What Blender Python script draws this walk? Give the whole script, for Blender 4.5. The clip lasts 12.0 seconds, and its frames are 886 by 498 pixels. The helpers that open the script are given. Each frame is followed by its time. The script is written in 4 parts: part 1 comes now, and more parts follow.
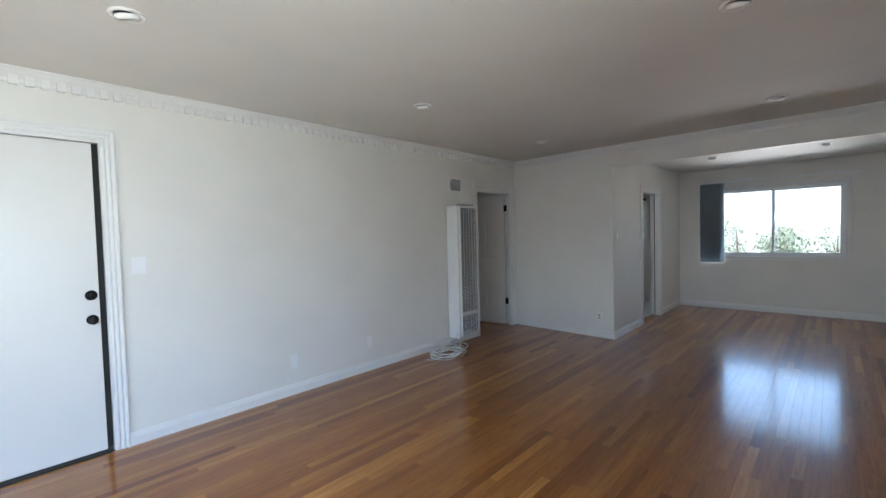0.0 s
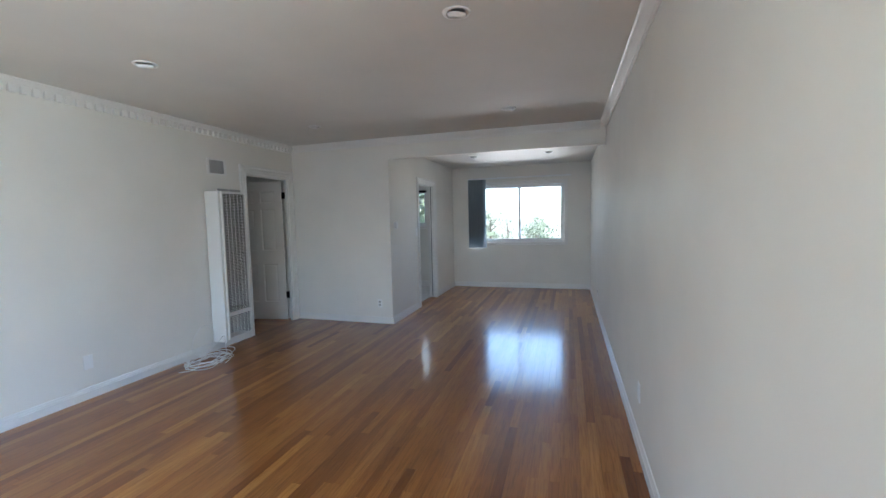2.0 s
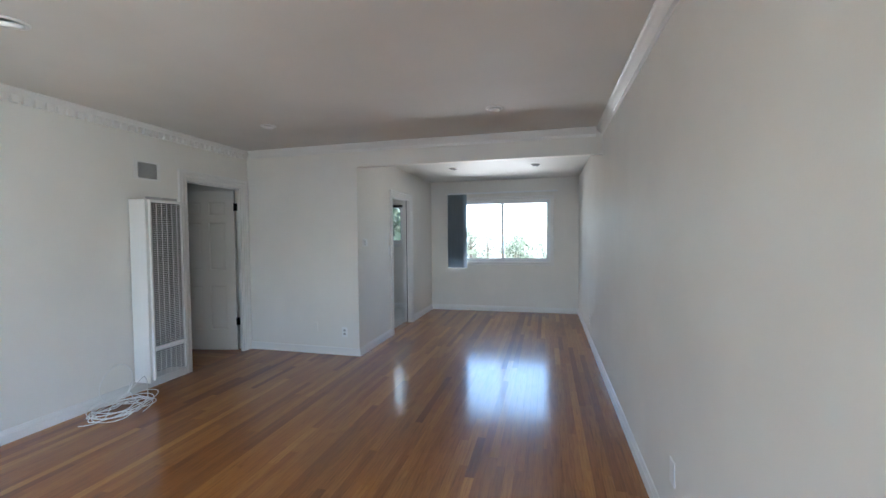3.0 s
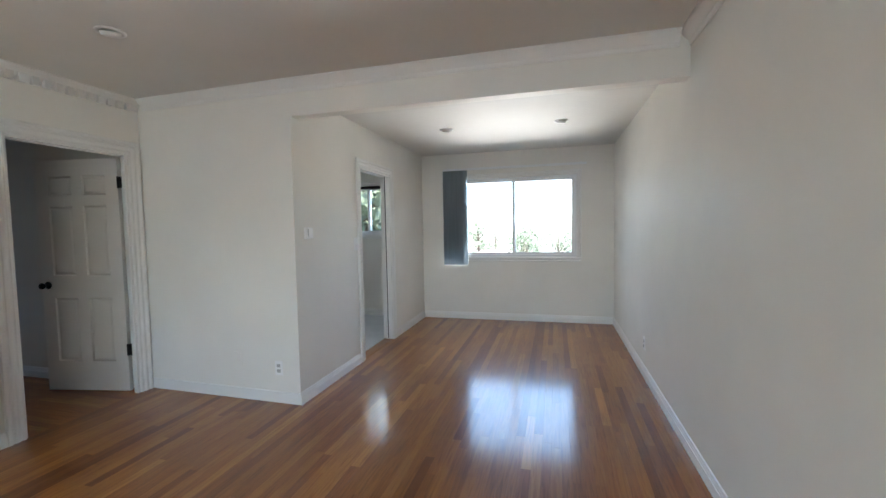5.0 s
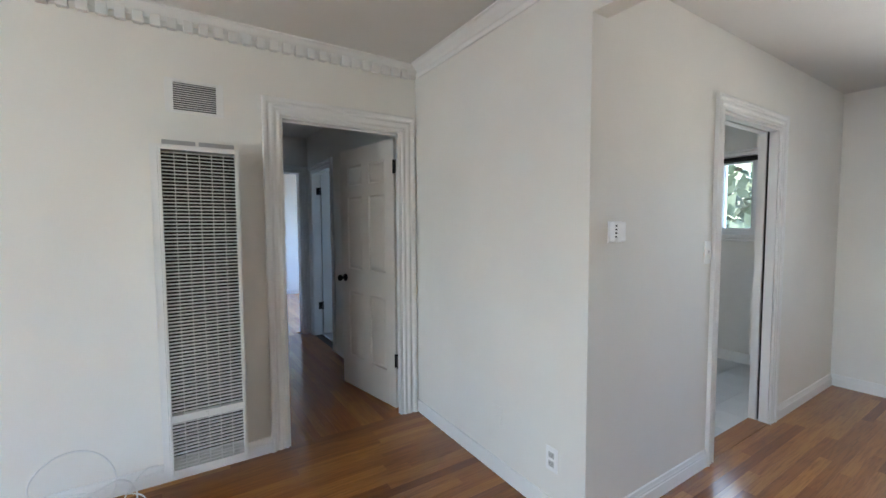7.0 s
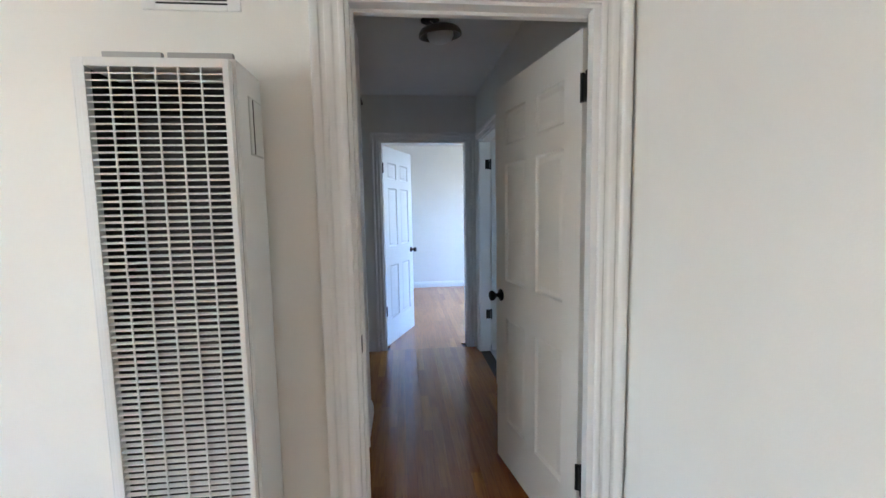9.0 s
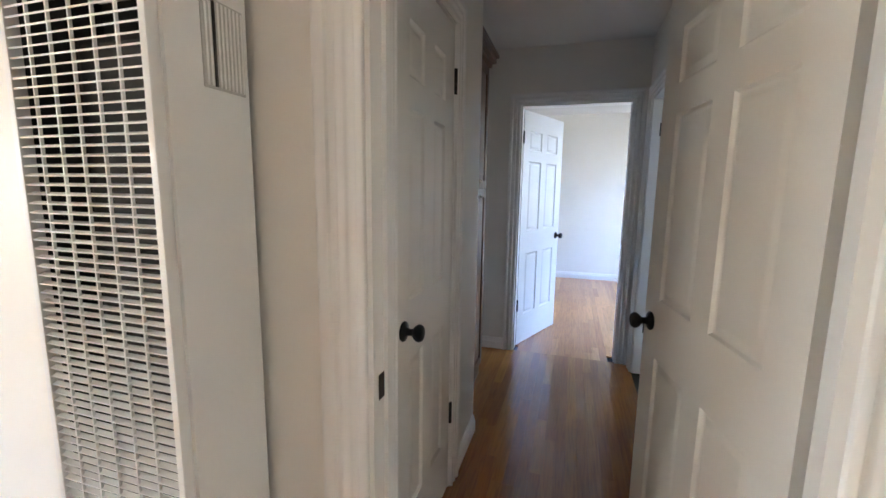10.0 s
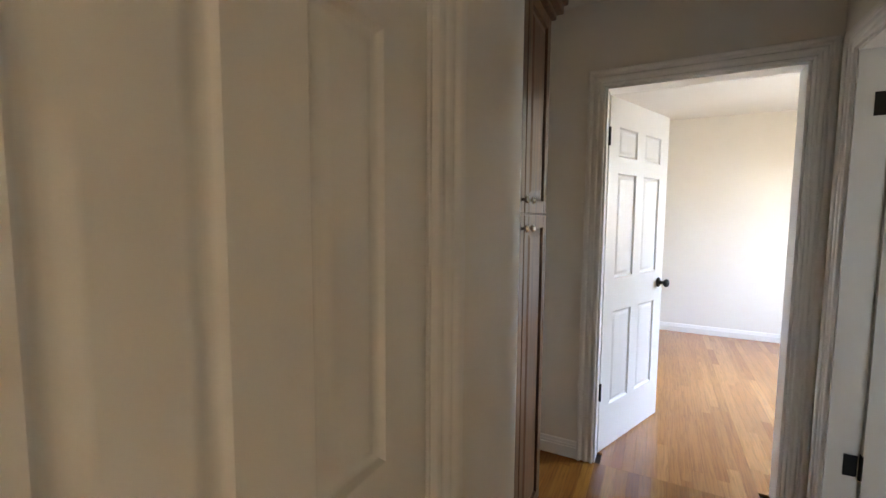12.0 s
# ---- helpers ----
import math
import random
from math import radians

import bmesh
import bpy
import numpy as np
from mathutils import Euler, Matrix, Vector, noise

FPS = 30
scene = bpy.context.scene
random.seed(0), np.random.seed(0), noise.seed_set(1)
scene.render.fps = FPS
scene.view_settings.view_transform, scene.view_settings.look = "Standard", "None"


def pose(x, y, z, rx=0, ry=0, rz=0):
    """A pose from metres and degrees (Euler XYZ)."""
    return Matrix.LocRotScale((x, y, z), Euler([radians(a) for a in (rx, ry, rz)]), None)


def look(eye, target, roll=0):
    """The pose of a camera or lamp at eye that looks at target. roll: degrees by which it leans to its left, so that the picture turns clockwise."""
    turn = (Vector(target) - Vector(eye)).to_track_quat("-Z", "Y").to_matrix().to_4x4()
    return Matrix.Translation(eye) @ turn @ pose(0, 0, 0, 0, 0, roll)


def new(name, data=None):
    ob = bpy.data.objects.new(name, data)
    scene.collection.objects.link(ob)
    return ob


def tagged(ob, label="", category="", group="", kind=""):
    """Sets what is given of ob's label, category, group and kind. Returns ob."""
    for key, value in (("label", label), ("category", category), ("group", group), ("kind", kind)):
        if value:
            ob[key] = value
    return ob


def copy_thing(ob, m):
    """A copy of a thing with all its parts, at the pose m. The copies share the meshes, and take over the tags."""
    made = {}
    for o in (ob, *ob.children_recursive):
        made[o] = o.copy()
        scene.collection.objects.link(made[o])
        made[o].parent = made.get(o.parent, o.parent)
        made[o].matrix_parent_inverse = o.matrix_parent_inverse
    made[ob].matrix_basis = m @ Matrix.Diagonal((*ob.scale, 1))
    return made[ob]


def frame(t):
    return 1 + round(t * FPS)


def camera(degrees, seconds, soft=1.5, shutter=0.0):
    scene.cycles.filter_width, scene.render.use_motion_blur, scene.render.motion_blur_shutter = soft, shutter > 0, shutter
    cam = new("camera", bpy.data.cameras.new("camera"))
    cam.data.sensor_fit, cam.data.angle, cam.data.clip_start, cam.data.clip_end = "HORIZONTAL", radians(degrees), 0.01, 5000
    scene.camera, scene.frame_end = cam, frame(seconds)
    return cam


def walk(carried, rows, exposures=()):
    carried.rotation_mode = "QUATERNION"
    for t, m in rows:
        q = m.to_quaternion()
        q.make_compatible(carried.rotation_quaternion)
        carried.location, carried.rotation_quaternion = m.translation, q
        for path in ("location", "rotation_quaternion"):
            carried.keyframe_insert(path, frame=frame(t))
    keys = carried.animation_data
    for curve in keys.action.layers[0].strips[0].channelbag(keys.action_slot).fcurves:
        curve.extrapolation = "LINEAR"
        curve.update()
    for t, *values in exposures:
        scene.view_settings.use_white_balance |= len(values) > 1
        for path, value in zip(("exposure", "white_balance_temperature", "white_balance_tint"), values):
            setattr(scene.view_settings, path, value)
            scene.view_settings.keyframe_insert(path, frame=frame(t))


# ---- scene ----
cam = camera(93.8, 12.0)
EXPOSURES = [(0.0, 2.0, 5800, 13), (2.5, 2.42, 5600, 12), (5.5, 2.87, 6050, 12), (7.0, 3.1, 5900, 13), (9.0, 3.65, 6050, 14), (10.5, 3.92, 7700, 20), (11.5, 4.0, 9600, 22), (12.0, 3.95, 9700, 22)]
PATH = [
    (0, (0.182, 0.365, 1.455), (-1.187, 1.821, 1.381), -1.5),
    (0.5, (0.203, 0.41, 1.423), (-0.988, 2.015, 1.347), -1.5),
    (1, (0.257, 0.438, 1.426), (-0.745, 2.167, 1.334), -1.6),
    (1.5, (0.337, 0.491, 1.437), (-0.464, 2.32, 1.325), -1.4),
    (2, (0.404, 0.64, 1.449), (-0.173, 2.549, 1.3), -1.3),
    (2.5, (0.369, 0.915, 1.416), (-0.131, 2.849, 1.314), -1.0),
    (3, (0.268, 1.304, 1.445), (-0.217, 3.243, 1.378), -0.6),
    (4.8, (0.07, 2.884, 1.41), (-0.397, 4.825, 1.297), -1.8),
    (5, (0.041, 3.032, 1.399), (-0.48, 4.96, 1.289), -1.1),
    (5.5, (-0.087, 3.409, 1.4), (-0.944, 5.213, 1.279), -0.6),
    (6, (-0.262, 3.764, 1.392), (-1.498, 5.33, 1.245), -0.2),
    (6.5, (-0.514, 4.084, 1.388), (-2.009, 5.405, 1.251), -0.3),
    (7, (-0.787, 4.384, 1.398), (-2.461, 5.471, 1.281), -0.3),
    (7.2, (-0.904, 4.468, 1.393), (-2.627, 5.478, 1.29), 0.0),
    (8.8, (-1.927, 5.053, 1.402), (-3.896, 5.363, 1.239), -0.8),
    (9, (-2.107, 5.11, 1.41), (-4.088, 5.301, 1.218), -1.0),
    (9.5, (-2.419, 5.239, 1.405), (-4.396, 5.045, 1.167), 0.3),
    (10, (-2.71, 5.343, 1.393), (-4.602, 4.76, 1.103), 0.8),
    (10.5, (-3.017, 5.334, 1.379), (-4.821, 4.523, 1.085), 0.6),
    (11, (-3.322, 5.298, 1.387), (-5.081, 4.372, 1.169), 0.9),
    (11.5, (-3.609, 5.244, 1.379), (-5.356, 4.29, 1.179), 0.8),
    (12, (-3.828, 5.192, 1.385), (-5.596, 4.271, 1.224), 0.4),
]
walk(cam, [(t, look(eye, target, roll)) for t, eye, target, roll in PATH],
     exposures=EXPOSURES)

FRONT_SKY, FRONT_GROUND, SOUTH_SKY = 112.0, 85.0, 42.0
ALCOVE_SKY, ALCOVE_GROUND = 105.0, 36.0
KITCHEN_SKY, BED_SKY, BATH_POWER = 5.0, 35.0, 0.05
HALL_SWING, BED_SWING = 10.0, 22.0


# ---- world and light ----
world = bpy.data.worlds.new("sky")
scene.world = world
world.use_nodes = True
wn = world.node_tree
sky = wn.nodes.new("ShaderNodeTexSky")
sky.sky_type = "NISHITA"
sky.sun_disc = False
sky.sun_elevation = radians(68)
sky.sun_rotation = radians(150)
sky.air_density, sky.dust_density = 1.0, 1.0
wn.links.new(sky.outputs[0], wn.nodes["Background"].inputs[0])
wn.nodes["Background"].inputs[1].default_value = 0.15
SUN = Vector((math.cos(radians(68)) * math.sin(radians(150)), math.cos(radians(68)) * math.cos(radians(150)), math.sin(radians(68))))
sun_data = bpy.data.lights.new("sun", "SUN")
sun_data.energy, sun_data.angle, sun_data.color = 5.0, radians(0.5), (1.0, 0.94, 0.86)
sun = new("sun", sun_data)
sun.matrix_basis = look(tuple(SUN * 30), (0, 0, 0))


XR_FACE = 0.825


def window_light(name, eye, target, w, h, power, color, spread=180):
    """Light of the open sky or of the sunlit ground outside, entering by a window."""
    d = bpy.data.lights.new(name, "AREA")
    d.shape, d.size, d.size_y, d.energy, d.color = "RECTANGLE", w, h, power, color
    d.spread = radians(spread)
    o = new(name, d)
    o.matrix_basis = look(eye, target)


BLUE_SKY = (0.54, 0.77, 1.0)
window_light("front_sky_light", (XR_FACE + 2.2, -0.25, 2.75), (-3.46, 0.9, 0.75), 3.2, 2.8, FRONT_SKY, BLUE_SKY)
window_light("front_ground_light", (XR_FACE + 1.3, -0.25, 0.10), (-2.0, 0.9, 2.6), 2.4, 1.4, FRONT_GROUND, (0.88, 0.98, 0.86))
window_light("south_sky_light", (-1.2, -3.6, 2.6), (-1.5, 5, 0.6), 3.6, 2.6, SOUTH_SKY, BLUE_SKY)
window_light("alcove_sky_light", (-0.54, 13.5, 4.7), (-0.54, 8.5, 1.2), 7.0, 6.0, ALCOVE_SKY, (0.52, 0.74, 1.0))
window_light("alcove_ground_light", (-0.54, 15.0, -0.9), (-0.54, 7.0, 2.0), 6.0, 2.4, ALCOVE_GROUND, (1.0, 0.97, 0.90), 70)
window_light("kitchen_sky_light", (-2.85, 10.3, 2.5), (-2.85, 8.0, 0.8), 1.4, 1.4, KITCHEN_SKY, (0.78, 0.92, 1.0))
window_light("bedroom_sky_light", (-8.0, 9.2, 2.9), (-8.0, 4.8, 0.6), 2.8, 2.4, BED_SKY, (0.25, 0.51, 1.0), 110)
window_light("bedroom_ground_light", (-8.0, 9.4, 0.2), (-8.0, 5.0, 2.3), 2.4, 1.2, 8.0, (0.50, 0.74, 1.0), 110)
window_light("bath_window_light", (-5.2, 8.05, 1.7), (-5.2, 5, 1.2), 0.3, 0.4, BATH_POWER, (0.80, 0.95, 1.0))


# ---- materials ----
def material(name, color, rough=0.5, metal=0.0, spec=0.5):
    m = bpy.data.materials.new(name)
    m.use_nodes = True
    b = m.node_tree.nodes["Principled BSDF"]
    b.inputs["Base Color"].default_value = (*color, 1)
    b.inputs["Roughness"].default_value = rough
    b.inputs["Metallic"].default_value = metal
    b.inputs["Specular IOR Level"].default_value = spec
    return m, m.node_tree, b


def noise_node(nt, scale, detail=4.0, stretch=None):
    tc = nt.nodes.new("ShaderNodeTexCoord")
    n = nt.nodes.new("ShaderNodeTexNoise")
    n.inputs["Scale"].default_value, n.inputs["Detail"].default_value = scale, detail
    if stretch:
        mp = nt.nodes.new("ShaderNodeMapping")
        mp.inputs["Scale"].default_value = stretch
        nt.links.new(tc.outputs["Object"], mp.inputs[0])
        nt.links.new(mp.outputs[0], n.inputs["Vector"])
    else:
        nt.links.new(tc.outputs["Object"], n.inputs["Vector"])
    return n


def ramp(nt, source, stops):
    r = nt.nodes.new("ShaderNodeValToRGB")
    e = r.color_ramp.elements
    while len(e) < len(stops):
        e.new(0.5)
    for k, (p, c) in zip(e, stops):
        k.position, k.color = p, (*c, 1)
    nt.links.new(source, r.inputs[0])
    return r


def bump(nt, b, source, strength, distance):
    u = nt.nodes.new("ShaderNodeBump")
    u.inputs["Strength"].default_value, u.inputs["Distance"].default_value = strength, distance
    nt.links.new(source, u.inputs["Height"])
    nt.links.new(u.outputs[0], b.inputs["Normal"])


def paint(name, c, rough, fine=160.0, depth=0.0012, strength=0.25, vary=0.04, spec=0.4):
    """Rolled or brushed paint: faint blotches, fine orange peel, rubbed gloss."""
    m, nt, b = material(name, c, rough, 0, spec)
    big = noise_node(nt, 1.7, 3)
    lo, hi = tuple(v * (1 - vary) for v in c), tuple(min(1, v * (1 + vary * 0.5)) for v in c)
    r = ramp(nt, big.outputs[0], [(0.3, lo), (0.7, hi)])
    nt.links.new(r.outputs[0], b.inputs["Base Color"])
    small = noise_node(nt, fine, 3)
    bump(nt, b, small.outputs[0], strength, depth)
    mid = noise_node(nt, 9, 3)
    g = nt.nodes.new("ShaderNodeMapRange")
    g.inputs["To Min"].default_value, g.inputs["To Max"].default_value = max(0.05, rough - 0.08), min(1, rough + 0.1)
    nt.links.new(mid.outputs[0], g.inputs[0])
    nt.links.new(g.outputs[0], b.inputs["Roughness"])
    return m


WALL = paint("wall_paint", (0.82, 0.79, 0.725), 0.55)
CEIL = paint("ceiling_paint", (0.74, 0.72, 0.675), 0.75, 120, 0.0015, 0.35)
TRIM = paint("trim_paint", (0.82, 0.805, 0.77), 0.33, 60, 0.0004, 0.08, 0.03, 0.5)
DOORP = paint("door_paint", (0.80, 0.775, 0.72), 0.36, 90, 0.0006, 0.2, 0.03, 0.5)
ENAMEL = paint("heater_enamel", (0.78, 0.77, 0.74), 0.38, 200, 0.0004, 0.15, 0.04)
PLASTIC = paint("white_plastic", (0.87, 0.86, 0.84), 0.32, 300, 0.0002, 0.1, 0.02)
GREYP = paint("aged_plastic", (0.50, 0.49, 0.46), 0.4, 300, 0.0002, 0.1, 0.04)
VINYL = paint("window_vinyl", (0.84, 0.85, 0.85), 0.35, 200, 0.0003, 0.1, 0.02)
BLACK = paint("black_hardware", (0.008, 0.007, 0.006), 0.42, 250, 0.0003, 0.2, 0.2, 0.25)
STEEL = paint("dull_steel", (0.42, 0.41, 0.39), 0.45, 80, 0.0004, 0.2, 0.15)
# Near-black steel: the shade inside the furnace is put into its colour.
SHADE_DARK = paint("shade_dark_steel", (0.022, 0.020, 0.018), 0.6, 80, 0.0006, 0.2, 0.25)
DARKGAP = paint("dark_gap", (0.03, 0.028, 0.025), 0.8)
CABLE = paint("white_cable", (0.80, 0.79, 0.76), 0.4, 300, 0.0002, 0.1, 0.03)
TILE = paint("pale_vinyl_tile", (0.66, 0.67, 0.66), 0.35, 40, 0.0005, 0.2, 0.08)
STUCCO = paint("stucco", (0.62, 0.56, 0.47), 0.9, 60, 0.004, 0.5, 0.15)
ROOF = paint("roof_shingle", (0.22, 0.17, 0.14), 0.95, 30, 0.01, 0.5, 0.25)
BARK = paint("bark", (0.12, 0.085, 0.06), 0.95, 30, 0.02, 0.8, 0.3)
GROUND = paint("dry_ground", (0.17, 0.17, 0.13), 0.95, 4, 0.05, 0.5, 0.35)
CHROME = material("satin_nickel", (0.75, 0.72, 0.68), 0.2, 1.0)[0]
SLOT = material("slot", (0.02, 0.02, 0.02), 0.7)[0]
SUBFLOOR = material("subfloor", (0.03, 0.018, 0.01), 0.8)[0]


def glass(name, color):
    m, nt, b = material(name, color, 0.02)
    t = nt.nodes.new("ShaderNodeBsdfTransparent")
    t.inputs[0].default_value = (*color, 1)
    g = nt.nodes.new("ShaderNodeBsdfGlossy")
    g.inputs["Roughness"].default_value = 0.02
    f = nt.nodes.new("ShaderNodeFresnel")
    f.inputs[0].default_value = 1.45
    x = nt.nodes.new("ShaderNodeMixShader")
    nt.links.new(f.outputs[0], x.inputs[0])
    nt.links.new(t.outputs[0], x.inputs[1])
    nt.links.new(g.outputs[0], x.inputs[2])
    nt.links.new(x.outputs[0], nt.nodes["Material Output"].inputs[0])
    return m


GLASS = glass("window_glass", (0.96, 0.98, 0.98))
FROST, fnt, fb = material("frosted_glass", (0.85, 0.84, 0.80), 0.3)
fb.inputs["Transmission Weight"].default_value = 0.25


def vane_material():
    m, nt, b = material("blind_vane", (0.30, 0.36, 0.41), 0.6)
    w = noise_node(nt, 40, 2, (1, 1, 0.05))
    r = ramp(nt, w.outputs[0], [(0.3, (0.46, 0.54, 0.58)), (0.7, (0.56, 0.64, 0.68))])
    nt.links.new(r.outputs[0], b.inputs["Base Color"])
    tr = nt.nodes.new("ShaderNodeBsdfTranslucent")
    tr.inputs[0].default_value = (0.42, 0.52, 0.64, 1)
    x = nt.nodes.new("ShaderNodeMixShader")
    x.inputs[0].default_value = 0.08
    nt.links.new(b.outputs[0], x.inputs[1])
    nt.links.new(tr.outputs[0], x.inputs[2])
    nt.links.new(x.outputs[0], nt.nodes["Material Output"].inputs[0])
    return m


VANE = vane_material()


def wood_floor(name, along, island, dark, pale):
    """Varnished oak strips: each strip its own tone, with grain, flecks and a glossy uneven coat."""
    m, nt, b = material(name, (0.3, 0.15, 0.06), 0.3)
    if island:
        rnd = nt.nodes.new("ShaderNodeNewGeometry").outputs["Random Per Island"]
    else:
        rnd = nt.nodes.new("ShaderNodeObjectInfo").outputs["Random"]
    geo = nt.nodes.new("ShaderNodeNewGeometry")
    lo, hi = Vector(dark), Vector(pale)
    tone = ramp(nt, rnd, [(p, tuple(lo.lerp(hi, f))) for p, f in ((0.0, 0.0), (0.16, 0.30), (0.55, 0.46), (0.88, 0.64), (1.0, 1.0))])
    stretch = (1, 0.05, 1) if along == "y" else (0.05, 1, 1)
    mp = nt.nodes.new("ShaderNodeMapping")
    mp.inputs["Scale"].default_value = stretch
    add = nt.nodes.new("ShaderNodeVectorMath")
    add.operation = "ADD"
    sc = nt.nodes.new("ShaderNodeMath")
    sc.operation = "MULTIPLY"
    sc.inputs[1].default_value = 37.0
    nt.links.new(rnd, sc.inputs[0])
    nt.links.new(geo.outputs["Position"], mp.inputs[0])
    nt.links.new(mp.outputs[0], add.inputs[0])
    nt.links.new(sc.outputs[0], add.inputs[1])
    grain = nt.nodes.new("ShaderNodeTexNoise")
    grain.inputs["Scale"].default_value, grain.inputs["Detail"].default_value, grain.inputs["Distortion"].default_value = 90, 6, 0.8
    nt.links.new(add.outputs[0], grain.inputs["Vector"])
    g2 = ramp(nt, grain.outputs[0], [(0.3, (0.62, 0.55, 0.48)), (0.55, (1, 1, 1)), (0.8, (1.12, 1.1, 1.05))])
    mul = nt.nodes.new("ShaderNodeMixRGB")
    mul.blend_type = "MULTIPLY"
    mul.inputs[0].default_value = 0.8
    nt.links.new(tone.outputs[0], mul.inputs[1])
    nt.links.new(g2.outputs[0], mul.inputs[2])
    blot = nt.nodes.new("ShaderNodeTexNoise")
    blot.inputs["Scale"].default_value, blot.inputs["Detail"].default_value = 1.1, 3
    nt.links.new(geo.outputs["Position"], blot.inputs["Vector"])
    b2 = ramp(nt, blot.outputs[0], [(0.3, (0.86, 0.84, 0.82)), (0.7, (1.06, 1.06, 1.06))])
    mul2 = nt.nodes.new("ShaderNodeMixRGB")
    mul2.blend_type = "MULTIPLY"
    mul2.inputs[0].default_value = 1
    nt.links.new(mul.outputs[0], mul2.inputs[1])
    nt.links.new(b2.outputs[0], mul2.inputs[2])
    nt.links.new(mul2.outputs[0], b.inputs["Base Color"])
    b.inputs["Roughness"].default_value = 0.38
    b.inputs["Specular IOR Level"].default_value = 0.1
    b.inputs["Coat Weight"].default_value = 0.85
    cr = nt.nodes.new("ShaderNodeMapRange")
    cr.inputs["To Min"].default_value, cr.inputs["To Max"].default_value = 0.10, 0.20
    nt.links.new(blot.outputs[0], cr.inputs[0])
    nt.links.new(cr.outputs[0], b.inputs["Coat Roughness"])
    wav = nt.nodes.new("ShaderNodeTexNoise")
    wav.inputs["Scale"].default_value, wav.inputs["Detail"].default_value = 14, 2
    nt.links.new(add.outputs[0], wav.inputs["Vector"])
    u = nt.nodes.new("ShaderNodeBump")
    u.inputs["Strength"].default_value, u.inputs["Distance"].default_value = 0.06, 0.004
    nt.links.new(wav.outputs[0], u.inputs["Height"])
    nt.links.new(u.outputs[0], b.inputs["Coat Normal"])
    nt.links.new(u.outputs[0], b.inputs["Normal"])
    return m


# One oak in three tones: each room's light level is put into the colour.
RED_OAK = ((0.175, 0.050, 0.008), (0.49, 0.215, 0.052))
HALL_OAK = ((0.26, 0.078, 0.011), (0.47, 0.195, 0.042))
LIT_OAK = ((0.40, 0.130, 0.030), (0.62, 0.27, 0.088))
OAK_Y, OAK_Y_I = wood_floor("oak_strips_y", "y", False, *RED_OAK), wood_floor("oak_strips_y_joined", "y", True, *RED_OAK)
OAK_X, OAK_X_I = wood_floor("oak_strips_x", "x", False, *HALL_OAK), wood_floor("oak_strips_x_joined", "x", True, *HALL_OAK)
OAK_BED, OAK_BED_I = wood_floor("lit_oak_strips", "x", False, *LIT_OAK), wood_floor("lit_oak_strips_joined", "x", True, *LIT_OAK)


def dark_wood():
    m, nt, b = material("walnut_stain", (0.1, 0.045, 0.022), 0.35)
    g = noise_node(nt, 45, 6, (1, 1, 0.06))
    r = ramp(nt, g.outputs[0], [(0.3, (0.055, 0.024, 0.012)), (0.55, (0.13, 0.058, 0.027)), (0.8, (0.18, 0.085, 0.04))])
    nt.links.new(r.outputs[0], b.inputs["Base Color"])
    bump(nt, b, g.outputs[0], 0.15, 0.001)
    b.inputs["Coat Weight"].default_value = 0.4
    b.inputs["Coat Roughness"].default_value = 0.25
    return m


WALNUT = dark_wood()


def leaf_material():
    m, nt, b = material("foliage", (0.06, 0.09, 0.035), 0.7)
    g = nt.nodes.new("ShaderNodeNewGeometry")
    r = ramp(nt, g.outputs["Random Per Island"], [(0.0, (0.07, 0.09, 0.05)), (0.5, (0.095, 0.12, 0.07)), (1.0, (0.13, 0.16, 0.10))])
    nt.links.new(r.outputs[0], b.inputs["Base Color"])
    return m


LEAF = leaf_material()


# ---- building helpers ----
def box(bm, x0, y0, z0, x1, y1, z1, bev=0.0, seg=2):
    v = bmesh.ops.create_cube(bm, size=1.0)["verts"]
    for p in v:
        p.co = Vector(((x0 + x1) / 2 + p.co.x * (x1 - x0), (y0 + y1) / 2 + p.co.y * (y1 - y0), (z0 + z1) / 2 + p.co.z * (z1 - z0)))
    if bev:
        edges = list({e for p in v for e in p.link_edges})
        bmesh.ops.bevel(bm, geom=edges, offset=bev, segments=seg, affect="EDGES", profile=0.6)


def boxes(*lot, bev=0.0):
    bm = bmesh.new()
    for b in lot:
        box(bm, *b, bev=bev)
    return bm


def lathe(bm, profile, m, n=24):
    """Turns (radius, height) pairs round the local z axis of the pose m."""
    rings = []
    for r, h in profile:
        rings.append([bm.verts.new(m @ Vector((max(r, 1e-4) * math.cos(2 * math.pi * k / n), max(r, 1e-4) * math.sin(2 * math.pi * k / n), h))) for k in range(n)])
    for a, b in zip(rings, rings[1:]):
        for k in range(n):
            bm.faces.new((a[k], a[(k + 1) % n], b[(k + 1) % n], b[k]))
    for ring in (rings[0], rings[-1]):
        bm.faces.new(ring)
    bmesh.ops.recalc_face_normals(bm, faces=bm.faces[:])


def mesh_of(name, bm, mat, smooth=False):
    me = bpy.data.meshes.new(name)
    bm.to_mesh(me)
    bm.free()
    me.materials.append(mat)
    if smooth == "rounded":
        for p in me.polygons:
            p.use_smooth = True
        me.set_sharp_from_angle(angle=radians(50))
        return me
    if smooth:
        for p in me.polygons:
            p.use_smooth = True
    return me


def part(name, bm, mat, parent, label="", smooth=False):
    ob = new(name, mesh_of(name, bm, mat, smooth))
    ob.parent = parent
    if parent.parent is None:
        ob.matrix_parent_inverse = parent.matrix_basis.inverted()
    return tagged(ob, label)


